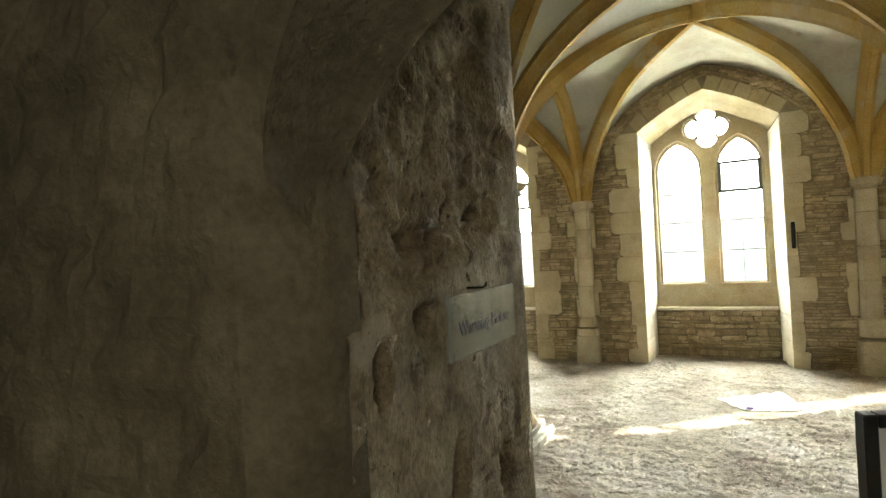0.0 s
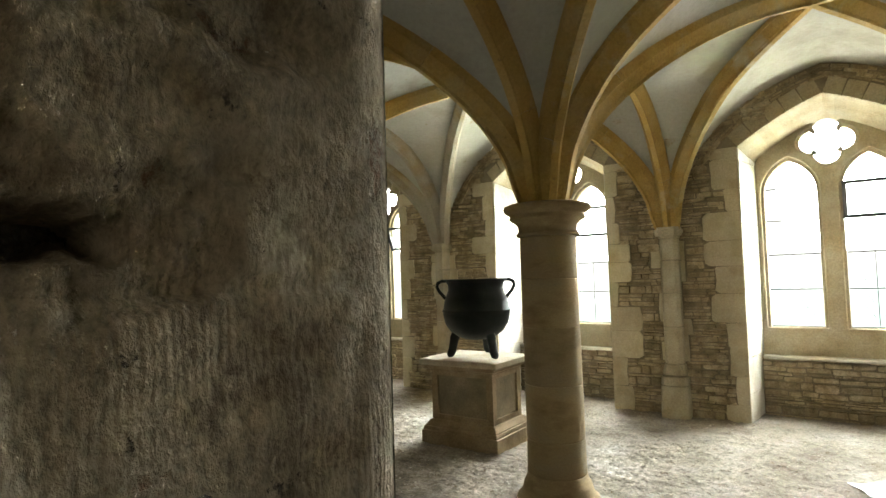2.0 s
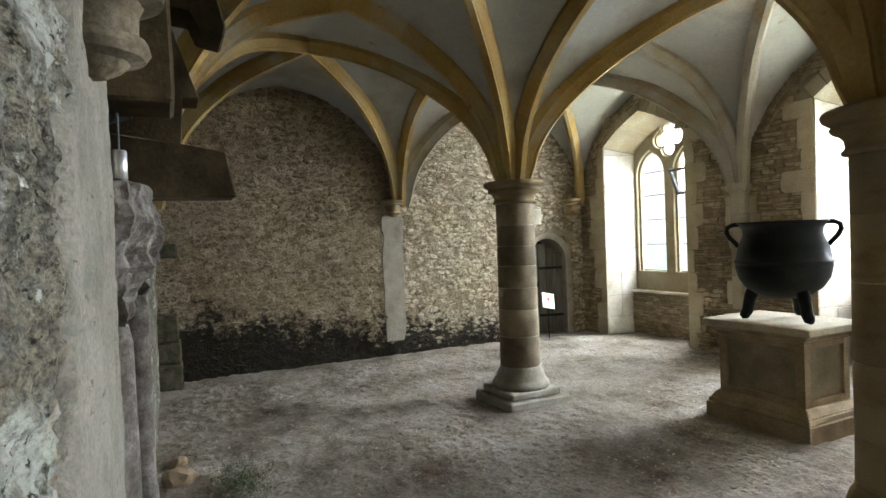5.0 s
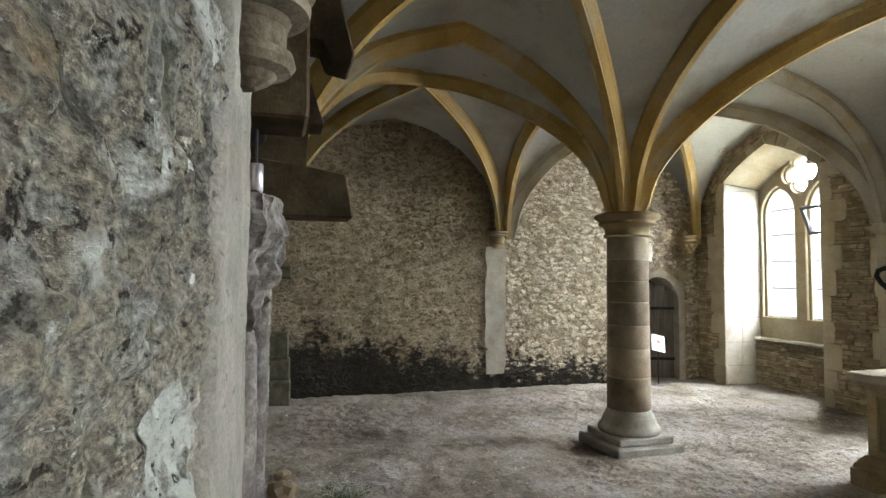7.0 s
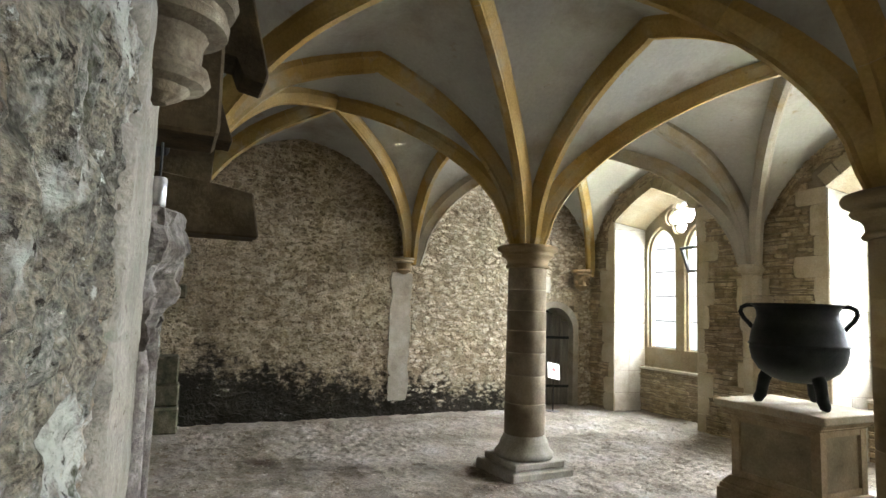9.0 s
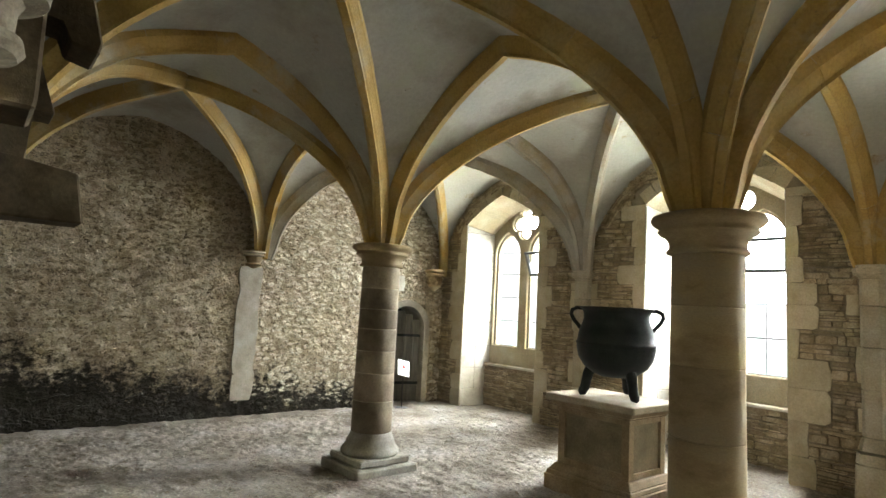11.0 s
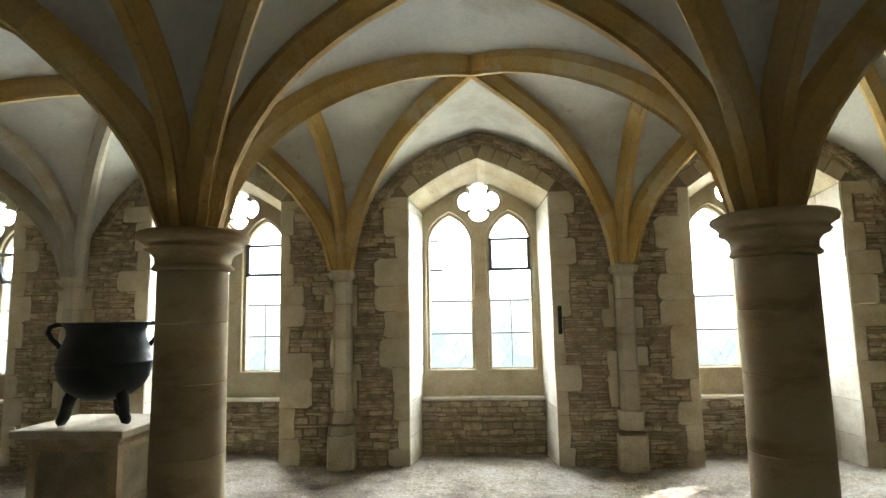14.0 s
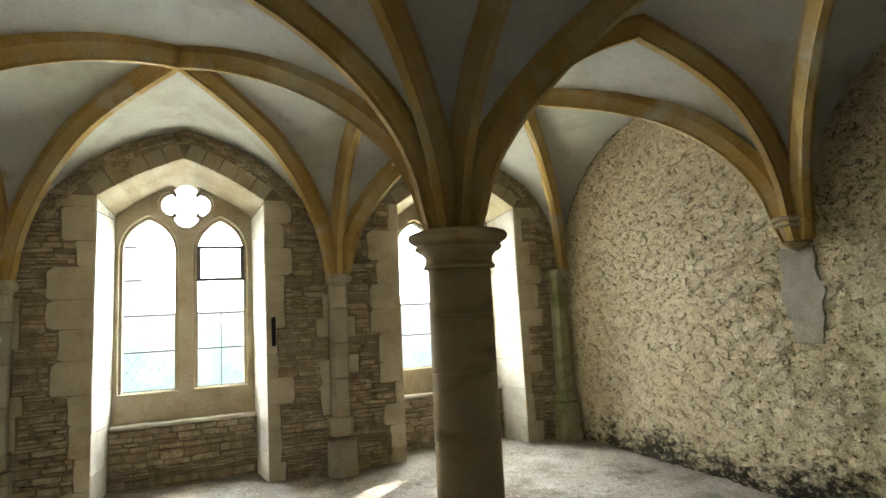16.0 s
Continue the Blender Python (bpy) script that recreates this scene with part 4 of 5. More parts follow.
def tooling(m, scale, relief):
    """Fine upright chisel strokes, worn away in patches."""
    n, k = m.node_tree.nodes, m.node_tree.links
    p, bump = n["Principled BSDF"], [x for x in n if x.type == "BUMP"][0]
    geo = [x for x in n if x.type == "NEW_GEOMETRY"][0]
    wv, ms, r, mu, ad, mx = n.new("ShaderNodeTexWave"), n.new("ShaderNodeTexNoise"), n.new("ShaderNodeMapRange"), n.new("ShaderNodeMath"), n.new("ShaderNodeMath"), n.new("ShaderNodeMix")
    wv.bands_direction = "Y"
    wv.inputs["Scale"].default_value, wv.inputs["Distortion"].default_value, wv.inputs["Detail"].default_value, wv.inputs["Detail Scale"].default_value = scale, 0.7, 3, 2.5
    ms.inputs["Scale"].default_value, ms.inputs["Detail"].default_value = 6.0, 5
    k.new(geo.outputs["Position"], wv.inputs["Vector"])
    k.new(geo.outputs["Position"], ms.inputs["Vector"])
    r.inputs["From Min"].default_value, r.inputs["From Max"].default_value = 0.42, 0.58
    k.new(ms.outputs["Fac"], r.inputs["Value"])
    mu.operation, ad.operation = "MULTIPLY", "MULTIPLY_ADD"
    k.new(wv.outputs["Fac"], mu.inputs[0])
    k.new(r.outputs[0], mu.inputs[1])
    ad.inputs[1].default_value = relief
    k.new(mu.outputs[0], ad.inputs[0])
    k.new(bump.inputs["Height"].links[0].from_socket, ad.inputs[2])
    k.new(ad.outputs[0], bump.inputs["Height"])
    mx.data_type, mx.blend_type = "RGBA", "MULTIPLY"
    mx.inputs["B"].default_value = (1.05, 1.05, 1.04, 1)
    k.new(mu.outputs[0], mx.inputs["Factor"])
    k.new(p.inputs["Base Color"].links[0].from_socket, mx.inputs["A"])
    k.new(mx.outputs["Result"], p.inputs["Base Color"])


M_JAMB = M_REVEAL.copy()
tooling(M_JAMB, 52.0, 0.06)
FIRE = (-3.62, -1.98)


def wall_depth(a, z):
    flake = math.tanh(9 * noise.noise((a * 5, z * 9, 11))) * 0.005 + math.tanh(9 * noise.noise((a * 12, z * 22, 12))) * 0.005
    pits = 0.02 * max(0.0, noise.noise((a * 13, z * 18, 6)) - 0.35) + 0.03 * max(0.0, noise.noise((a * 20, z * 34, 16)) - 0.38)
    return flake + 0.010 * noise.noise((a * 4, z * 4, 1)) + 0.006 * noise.noise((a * 9, z * 14, 2)) + 0.006 * noise.noise((a * 18, z * 32, 3)) + 0.006 * noise.noise((a * 34, z * 60, 3)) - pits


def edge_depth(a, z):
    """The same face, worn back to a clean arris at the doorway."""
    return wall_depth(a, z) * min(1.0, max(0.0, (DOOR_L - 0.008 - a) / 0.09))


bm = bmesh.new()
rough_face(bm, "y", YS, 1, FIRE[1] + 0.06, DOOR_L - 0.008, 0.4, 2.9, 0.008, edge_depth)
rough_face(bm, "y", YS, 1, FIRE[1] + 0.06, DOOR_L - 0.008, -0.2, 0.4, 0.05, edge_depth)
rough_face(bm, "y", YS, 1, FIRE[1] + 0.06, DOOR_L - 0.008, 2.9, 4.2, 0.05, edge_depth)
rough_face(bm, "y", YS, 1, DOOR_R, 4.7, -0.2, 4.2, 0.08, wall_depth)
rough_face(bm, "y", YS, 1, -7.9, FIRE[0], -0.2, 4.2, 0.06, wall_depth)
rough_face(bm, "y", YS, 1, FIRE[0], FIRE[1] + 0.06, 3.0, 4.2, 0.06, wall_depth)
box(bm, FIRE[1] + 0.06, DOOR_L - 0.06, YS - 0.04, YS - 0.55, -0.2, 4.2)
box(bm, -7.9, FIRE[0], YS - 0.04, YS - 0.55, -0.2, 4.2)
box(bm, DOOR_R + 0.05, 4.7, YS - 0.04, YS - 0.55, -0.2, 4.2)
box(bm, FIRE[0], FIRE[1] + 0.06, YS - 0.04, YS - 0.55, 3.0, 4.2)
part("wall_face", bm, M_GREY, wall_south)
# smoother dressed stone towards the fireplace, with a ragged edge
M_DRESSED = weather(material("worn_dressed_stone", ((0.34, 0.31, 0.245), (0.46, 0.425, 0.345), (0.54, 0.50, 0.42)), 6.0, 0.95, 0.5, 90, grain=0.3, grime=0.46), (
    ((0.16, 0.165, 0.125), 6.0, 0.56, 0.08, -0.1), ((0.11, 0.095, 0.07), 45.0, 0.62, 0.04, -0.5)), (0.25, 1, 1))


def dressed_depth(a, z):
    edge = -1.12 + 0.22 * noise.noise((z * 2.2, 3.0, 0.5)) + 0.10 * noise.noise((z * 9, 1.0, 0.5)) - 0.10 * max(0.0, z - 1.4)
    return 0.022 + 0.004 * noise.noise((a * 8, z * 8, 2)) + 0.003 * noise.noise((a * 30, z * 30, 2)) - 0.06 * min(1.0, max(0.0, (a - edge) / 0.06))


bm = bmesh.new()
rough_face(bm, "y", YS, 1, FIRE[1] + 0.062, -0.75, -0.1, 2.9, 0.014, dressed_depth)
part("dressed_face", bm, M_DRESSED, wall_south, "pale dressed stone beside the fireplace", smooth=True)
bm = bmesh.new()
slab(bm, [(FIRE[1] + 0.065, YS + 0.012, -0.1), (FIRE[1] - 0.01, YS - 0.03, -0.1), (FIRE[1] - 0.01, YS - 0.5, -0.1), (FIRE[1] + 0.065, YS - 0.5, -0.1)],
     [(FIRE[1] + 0.065, YS + 0.012, 3.0), (FIRE[1] - 0.01, YS - 0.03, 3.0), (FIRE[1] - 0.01, YS - 0.5, 3.0), (FIRE[1] + 0.065, YS - 0.5, 3.0)])
part("corner_strip", bm, M_PALE, wall_south, "pale worn stone corner")

# jamb of the doorway: tooled blocks, open joint, holes and a flaked hollow
HOLES = ((-6.825, 1.685, 0.030, 0.012, 0.05), (-7.045, 1.525, 0.024, 0.018, 0.04), (-7.165, 1.465, 0.014, 0.036, 0.045), (-6.93, 1.69, 0.014, 0.035, 0.035), (-6.98, 1.645, 0.02, 0.012, 0.025),
         (-7.05, 1.64, 0.03, 0.015, 0.02), (-6.70, 1.83, 0.05, 0.03, 0.015), (-6.80, 1.93, 0.06, 0.05, 0.02), (-6.75, 1.20, 0.03, 0.05, 0.02), (-6.95, 1.25, 0.02, 0.08, 0.015))


def jamb_depth(y, z):
    d = 0.006 * noise.noise((y * 5, z * 5, 4)) + 0.004 * noise.noise((y * 16, z * 16, 5))
    edge = y + 6.74 + 0.05 * noise.noise((z * 9, 2, 2)) + max(0.0, 1.655 - z) * 4.0
    rough = 1 / (1 + math.exp(min(max(edge * 140, -40), 40)))
    d += rough * (-0.012 + 0.0030 * math.tanh(18 * noise.noise((y * 9, z * 11, 6))) + 0.0030 * math.tanh(18 * noise.noise((y * 24, z * 27, 7))) + 0.005 * noise.noise((y * 26, z * 26, 7)) + 0.005 * noise.noise((y * 65, z * 65, 7)))
    d += (1 - rough) * (0.0005 * math.sin(y * 330 + 3 * noise.noise((y * 8, z * 6, 3))) * (0.4 + noise.noise((y * 6, z * 9, 8))) + 0.0022 * noise.noise((y * 55, z * 55, 9)) + 0.0035 * noise.noise((y * 24, z * 20, 12)))
    for jz in (0.35, 0.80, 1.24, 1.658, 2.02):
        w = 0.0035 + 0.003 * noise.noise((y * 20, jz, 1)) + 0.003 * rough
        d -= 0.006 * math.exp(-((z - jz - 0.006 * noise.noise((y * 7, jz, 0))) / w) ** 2)
    for hy, hz, sy, sz, dd in HOLES:
        q = ((y - hy + 0.012 * noise.noise((z * 40, y * 40, 1))) / sy) ** 2 + ((z - hz + 0.012 * noise.noise((y * 40, z * 40, 7))) / sz) ** 2
        if q < 6:
            d -= 1.25 * dd * math.exp(-q ** 2.2)
    lip = max(0.0, (y + 6.615) / 0.04)
    return d * min(1.0, max(0.0, (YS - y) / 0.05)) - 0.012 * lip * lip


bm = bmesh.new()
rough_face(bm, "x", DOOR_L, 1, -7.235, YS, 1.0, 2.25, 0.0055, jamb_depth)
rough_face(bm, "x", DOOR_L, 1, -7.235, YS, -0.2, 1.0, 0.025, jamb_depth)
rough_face(bm, "x", DOOR_L, 1, -7.235, YS, 2.25, 3.2, 0.025, jamb_depth)
part("door_jamb", bm, M_JAMB, wall_south, "rough tooled stone jamb with holes and open joints", smooth=True)
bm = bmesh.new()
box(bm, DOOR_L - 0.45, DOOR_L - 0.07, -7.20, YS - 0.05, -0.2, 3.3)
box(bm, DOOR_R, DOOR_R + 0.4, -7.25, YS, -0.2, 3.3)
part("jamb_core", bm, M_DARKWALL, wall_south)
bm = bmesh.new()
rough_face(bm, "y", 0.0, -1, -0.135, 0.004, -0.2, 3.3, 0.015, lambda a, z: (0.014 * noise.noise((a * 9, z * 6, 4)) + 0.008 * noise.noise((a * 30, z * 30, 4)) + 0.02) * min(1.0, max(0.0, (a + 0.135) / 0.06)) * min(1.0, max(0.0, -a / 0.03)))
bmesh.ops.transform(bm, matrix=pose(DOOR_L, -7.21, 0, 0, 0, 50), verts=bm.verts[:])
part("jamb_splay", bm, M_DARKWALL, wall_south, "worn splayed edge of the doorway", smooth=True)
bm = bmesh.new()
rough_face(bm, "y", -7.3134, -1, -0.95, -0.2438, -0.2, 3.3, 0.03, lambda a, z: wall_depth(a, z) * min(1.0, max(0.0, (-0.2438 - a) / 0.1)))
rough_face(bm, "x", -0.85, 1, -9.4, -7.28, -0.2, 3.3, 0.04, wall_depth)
tagged(part("wall_passage", bm, M_DARKWALL), "plastered passage wall outside the doorway, coloured dark for its dimness", "wall", kind="structure")
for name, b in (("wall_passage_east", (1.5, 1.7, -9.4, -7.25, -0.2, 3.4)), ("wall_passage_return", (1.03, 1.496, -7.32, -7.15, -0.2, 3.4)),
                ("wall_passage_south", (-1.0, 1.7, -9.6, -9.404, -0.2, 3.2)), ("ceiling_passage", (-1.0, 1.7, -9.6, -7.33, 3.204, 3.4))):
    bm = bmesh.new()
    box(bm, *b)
    tagged(part(name, bm, M_DARKWALL), "plastered passage outside the doorway, coloured dark for its dimness", "ceiling" if name[0] == "c" else "wall", kind="structure")
# head of the doorway, a pointed arch through the wall
bm = bmesh.new()
half = (DOOR_R - DOOR_L) / 2
o = [(DOOR_L + half * (1 - math.cos(i / 10 * math.pi / 2)) , 2.16 + 0.66 * math.sin(i / 10 * math.pi / 2)) for i in range(11)]
o += [(DOOR_L + DOOR_R - x, z) for x, z in o[-2::-1]]
for p, q in zip(o, o[1:]):
    slab(bm, [(p[0], YS - 0.004, p[1]), (q[0], YS - 0.004, q[1]), (q[0], YS - 0.004, 4.2), (p[0], YS - 0.004, 4.2)], [(p[0], -7.23, p[1]), (q[0], -7.23, q[1]), (q[0], -7.23, 4.2), (p[0], -7.23, 4.2)])
part("door_head", bm, M_REVEAL, wall_south)

# Outer arch: dark colour and a slant towards the passage keep it in shadow.
bm = bmesh.new()
o = [(DOOR_L - 0.02 + (half + 0.02) * (1 - math.cos(i / 24 * math.pi / 2)), 1.62 + 0.38 * math.sin(i / 24 * math.pi / 2)) for i in range(25)]
o += [(DOOR_L + DOOR_R - x, z) for x, z in o[-2::-1]]
for p, q in zip(o, o[1:]):
    slab(bm, [(p[0], -7.225, p[1]), (q[0], -7.225, q[1]), (q[0], -7.225, 3.3), (p[0], -7.225, 3.3)], [(p[0], -7.33, p[1] + 0.10), (q[0], -7.33, q[1] + 0.10), (q[0], -7.33, 3.3), (p[0], -7.33, 3.3)])
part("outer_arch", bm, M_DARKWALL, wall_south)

# glass name plate on the jamb
plate = tagged(new("sign_plate"), "clear glass name plate screwed to the rough stone jamb", "sign")
plate.location = (DOOR_L + 0.034, -6.902, 1.508)
bm = bmesh.new()
box(bm, -0.003, 0.003, -0.134, 0.134, -0.047, 0.049)
M_PLATE = bpy.data.materials.new("frosted_glass")
M_PLATE.use_nodes = True
pp = M_PLATE.node_tree.nodes["Principled BSDF"]
pp.inputs["Base Color"].default_value = (0.87, 0.93, 0.91, 1)
pp.inputs["Roughness"].default_value, pp.inputs["Transmission Weight"].default_value, pp.inputs["IOR"].default_value = 0.12, 0.90, 1.25
part("glass", bm, M_PLATE, plate)
tx = bpy.data.curves.new("lettering", "FONT")
tx.body, tx.size, tx.align_x, tx.align_y, tx.extrude = "Warming House", 0.0305, "CENTER", "CENTER", 0.0006
tmp = new("lettering", tx)
me = bpy.data.meshes.new_from_object(tmp.evaluated_get(bpy.context.evaluated_depsgraph_get()))
bpy.data.objects.remove(tmp)
me.materials.append(M_INK)
tob = new("lettering", me)
tob.parent = plate
tob.matrix_basis = pose(0.0045, -0.006, -0.003, 90, 0, 90)
for y, z in ((0.0, 0.052),):
    bm = bmesh.new()
    tube(bm, [(-0.03, y, z), (0.000, y, z), (0.004, y, z + 0.003), (0.005, y, z + 0.009)], (0.0018, 0.0018, 0.0018, 0.0012), 8)
    part("fixing", bm, M_IRON, plate, "black hooked fixing pin")

# framed notice just inside the doorway
board = tagged(new("notice_board"), "black-framed paper notice on a slim stand beside the doorway", "notice board")
board.matrix_basis = pose(0.635, -6.43, floor_z(0.6, -6.4) - 0.03, 0, 0, 20)
bm = bmesh.new()
box(bm, -0.19, 0.19, 0.0, 0.012, 0.87, 1.29)
part("sheet", bm, M_PAPER, board)
for x0, x1, z0, z1 in ((-0.21, -0.185, 0.85, 1.31), (0.185, 0.21, 0.85, 1.31), (-0.185, 0.185, 0.85, 0.875), (-0.185, 0.185, 1.285, 1.31)):
    bm = bmesh.new()
    box(bm, x0, x1, -0.012, 0.02, z0, z1)
    part("frame_bar", bm, M_BLACKFRAME, board, bevel=0.003)
for text, size, z in (("W", 0.022, 1.25), ("T", 0.034, 1.205)):
    tx = bpy.data.curves.new("lettering", "FONT")
    tx.body, tx.size, tx.extrude = text, size, 0.0005
    tmp = new("lettering", tx)
    me = bpy.data.meshes.new_from_object(tmp.evaluated_get(bpy.context.evaluated_depsgraph_get()))
    bpy.data.objects.remove(tmp)
    me.materials.append(M_INK)
    tob = new("lettering", me)
    tob.parent = board
    tob.matrix_basis = pose(-0.165, -0.0015, z, 90, 0, 0)
bm = bmesh.new()
for i in range(7):
    box(bm, -0.165, 0.15 - 0.03 * (i % 3), -0.001, 0.0, 1.14 - 0.036 * i, 1.15 - 0.036 * i)
part("print_line", bm, M_INK, board)
bm = bmesh.new()
lathe(bm, ((0.14, 0.0), (0.14, 0.012), (0.02, 0.03), (0.015, 0.06), (0.015, 0.86)), 20, 0, 0.02)
part("stand", bm, M_BLACKFRAME, board)

# ---- fireplace ----
fire = tagged(new("fireplace"), "medieval stone fireplace with worn jamb shafts and broken hood", "fireplace")
fire.location = (0, 0, 0)
bm = bmesh.new()
box(bm, FIRE[0], FIRE[1], YS - 0.62, YS - 0.55, -0.1, 3.0)
box(bm, FIRE[0] - 0.0, FIRE[0] + 0.05, YS - 0.55, YS - 0.01, -0.1, 3.0)
part("fireback", bm, M_SOOT_SHADE, fire, "soot-blackened back")


def prism(bm, x0, x1, yz):
    slab(bm, [(x0, y, z) for y, z in yz], [(x1, y, z) for y, z in yz])


M_BROKEN = material("broken_grey_stone", ((0.11, 0.093, 0.076), (0.22, 0.195, 0.168), (0.40, 0.37, 0.335)), 12.0, 0.95, 0.6, 70, grain=0.35)


def jamb_shaft(x):
    bm = bmesh.new()
    lathe(bm, ((0.10, 0.0), (0.10, 0.22), (0.085, 0.25), (0.08, 0.34), (0.072, 0.36), (0.07, 0.9), (0.074, 1.30), (0.06, 1.36)), 20, x, YS - 0.02, wob=0.012)
    part("jamb_shaft", bm, M_BROKEN, fire, "worn round jamb shaft", smooth=True)
    bm = bmesh.new()
    lathe(bm, ((0.06, 1.36), (0.085, 1.40), (0.075, 1.45), (0.09, 1.49), (0.13, 1.54), (0.12, 1.58), (0.15, 1.63), (0.16, 1.69), (0.14, 1.74), (0.13, 1.79), (0.09, 1.805)), 20, x, YS - 0.03, wob=0.06)
    bmesh.ops.subdivide_edges(bm, edges=bm.edges[:], cuts=2, use_grid_fill=True)
    for v in bm.verts:
        q = v.co.copy()
        n = Vector((q.x - x, q.y - YS + 0.03, 0)).normalized()
        v.co += n * (0.030 * noise.noise(q * 9) + 0.018 * noise.noise(q * 23) + 0.010 * noise.noise(q * 50)) + Vector((0, 0, 0.008 * noise.noise(q * 30)))
    part("jamb_capital", bm, M_BROKEN, fire, "broken jamb capital", smooth=False)


jamb_shaft(-2.08)
jamb_shaft(-3.48)
# hood_back: soot black that also paints in the shadow inside the hood.
for name, x0, x1, yz, mat in (
        ("near_bracket", -2.26, -2.00, ((YS - 0.1, 2.04), (-6.39, 2.04), (-6.385, 2.07), (-6.39, 2.42), (YS - 0.1, 2.46)), M_HOOD),
        ("far_bracket", -3.66, -3.40, ((YS - 0.1, 1.87), (-6.07, 1.87), (-6.115, 2.12), (-6.32, 2.15), (YS - 0.1, 2.2)), M_HOOD),
        ("hood_cheek", -3.80, -3.52, ((YS - 0.1, 2.15), (-6.33, 2.15), (-6.33, 2.44), (-6.23, 2.43), (-6.26, 2.50), (-6.40, 2.95), (YS - 0.1, 3.1)), M_HOOD),
        ("hood_beam", -3.02, -2.78, ((YS - 0.1, 2.66), (-6.29, 2.64), (-6.27, 2.55), (-6.16, 2.53), (-6.15, 2.58), (-6.25, 2.98), (YS - 0.1, 3.1)), M_HOOD),
        ("hood_back", -3.55, -2.2, ((YS - 0.3, 2.2), (YS + 0.02, 2.3), (YS + 0.10, 2.9), (YS - 0.3, 3.1)), M_SOOT_SHADE)):
    bm = bmesh.new()
    prism(bm, x0, x1, yz)
    part(name, bm, mat, fire, bevel=0.01)
lamp = tagged(new("spot_lamp"), "small brushed steel cylinder lamp standing on the jamb capital", "lamp")
lamp.location = (-2.02, YS + 0.035, 1.80)
bm = bmesh.new()
lathe(bm, ((0.018, 0.0), (0.022, 0.004), (0.022, 0.085), (0.018, 0.09)), 20)
part("barrel", bm, M_STEEL, lamp, smooth=True)
bm = bmesh.new()
lathe(bm, ((0.004, 0.088), (0.004, 0.20)), 8)
part("cable", bm, M_BLACKFRAME, lamp)
for i, (x, y, z, sx, sy, sz) in enumerate(((-7.62, -6.46, 0.0, 0.20, 0.14, 0.30), (-7.66, -6.46, 0.30, 0.17, 0.13, 0.26), (-7.64, -6.47, 0.56, 0.18, 0.12, 0.32), (-7.60, -6.47, 1.55, 0.2, 0.14, 0.17))):
    bm = bmesh.new()
    box(bm, x - sx, x + sx, y - sy, y + sy, z - 0.05 + 0.006, z + sz - 0.05)
    part("corner_block", bm, M_MOSSY, wall_west, "mossy corner stone", bevel=0.02)

# ---- pedestal and cauldron ----
M_PED = material("brown_pedestal_stone", ((0.27, 0.195, 0.11), (0.40, 0.31, 0.195), (0.49, 0.405, 0.28)), 4.0, 0.9, 0.3, 60, grain=0.2)
# Panel tones: darker and a little greener than the pedestal stone.
M_PANEL = material("darker_pedestal_panel", ((0.19, 0.165, 0.105), (0.32, 0.265, 0.175), (0.43, 0.36, 0.25)), 3.0, 0.9, 0.3, 50, grain=0.2)
ped = tagged(new("pedestal"), "buff stone pedestal with sunk panels and moulded plinth", "pedestal")
PX, PY = -3.055, -1.945
PZ = floor_z(PX, PY) - 0.015
ped.location = (PX, PY, PZ)


def tier(bm, w0, d0, z0, w1, d1, z1):
    r = lambda w, d, z: [(-w, -d, z), (w, -d, z), (w, d, z), (-w, d, z)]
    slab(bm, r(w0, d0, z0), r(w1, d1, z1))


for name, tiers in (("plinth", ((0.445, 0.365, 0, 0.445, 0.365, 0.15),)),
                    ("plinth_moulding", ((0.435, 0.355, 0.15, 0.425, 0.345, 0.19), (0.42, 0.34, 0.19, 0.375, 0.295, 0.25))),
                    ("cornice", ((0.37, 0.29, 0.735, 0.38, 0.30, 0.755), (0.385, 0.305, 0.755, 0.42, 0.34, 0.80))),
                    ("top_slab", ((0.455, 0.37, 0.80, 0.455, 0.37, 0.86 - 0.0),))):
    bm = bmesh.new()
    for t in tiers:
        tier(bm, *t)
    # The top gets a paler stone to paint in the sky's light on it.
    part(name, bm, M_PALE if name == "top_slab" else M_PED, ped, bevel=0.008)
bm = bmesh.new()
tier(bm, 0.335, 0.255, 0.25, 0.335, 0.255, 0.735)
part("core", bm, M_PANEL, ped, "sunk panels, darker and more grey-green than their frame")
for sx, sy in ((1, 1), (1, -1), (-1, 1), (-1, -1)):
    bm = bmesh.new()
    box(bm, min(sx * 0.36, sx * 0.29), max(sx * 0.36, sx * 0.29), min(sy * 0.28, sy * 0.21), max(sy * 0.28, sy * 0.21), 0.25, 0.735)
    part("corner_stile", bm, M_PED, ped)
for z0, z1 in ((0.252, 0.30), (0.69, 0.733)):
    for k in (1, -1):
        bm = bmesh.new()
        box(bm, -0.289, 0.289, min(k * 0.278, k * 0.25), max(k * 0.278, k * 0.25), z0, z1)
        part("panel_rail", bm, M_PED, ped)
        bm = bmesh.new()
        box(bm, min(k * 0.358, k * 0.33), max(k * 0.358, k * 0.33), -0.209, 0.209, z0, z1)
        part("panel_rail", bm, M_PED, ped)

caul = tagged(new("cauldron"), "large black iron three-legged cauldron standing on a stone pedestal", "cauldron")
caul.matrix_basis = pose(-3.02, -1.95, PZ + 0.858, 0, 0, 34)
bm = bmesh.new()
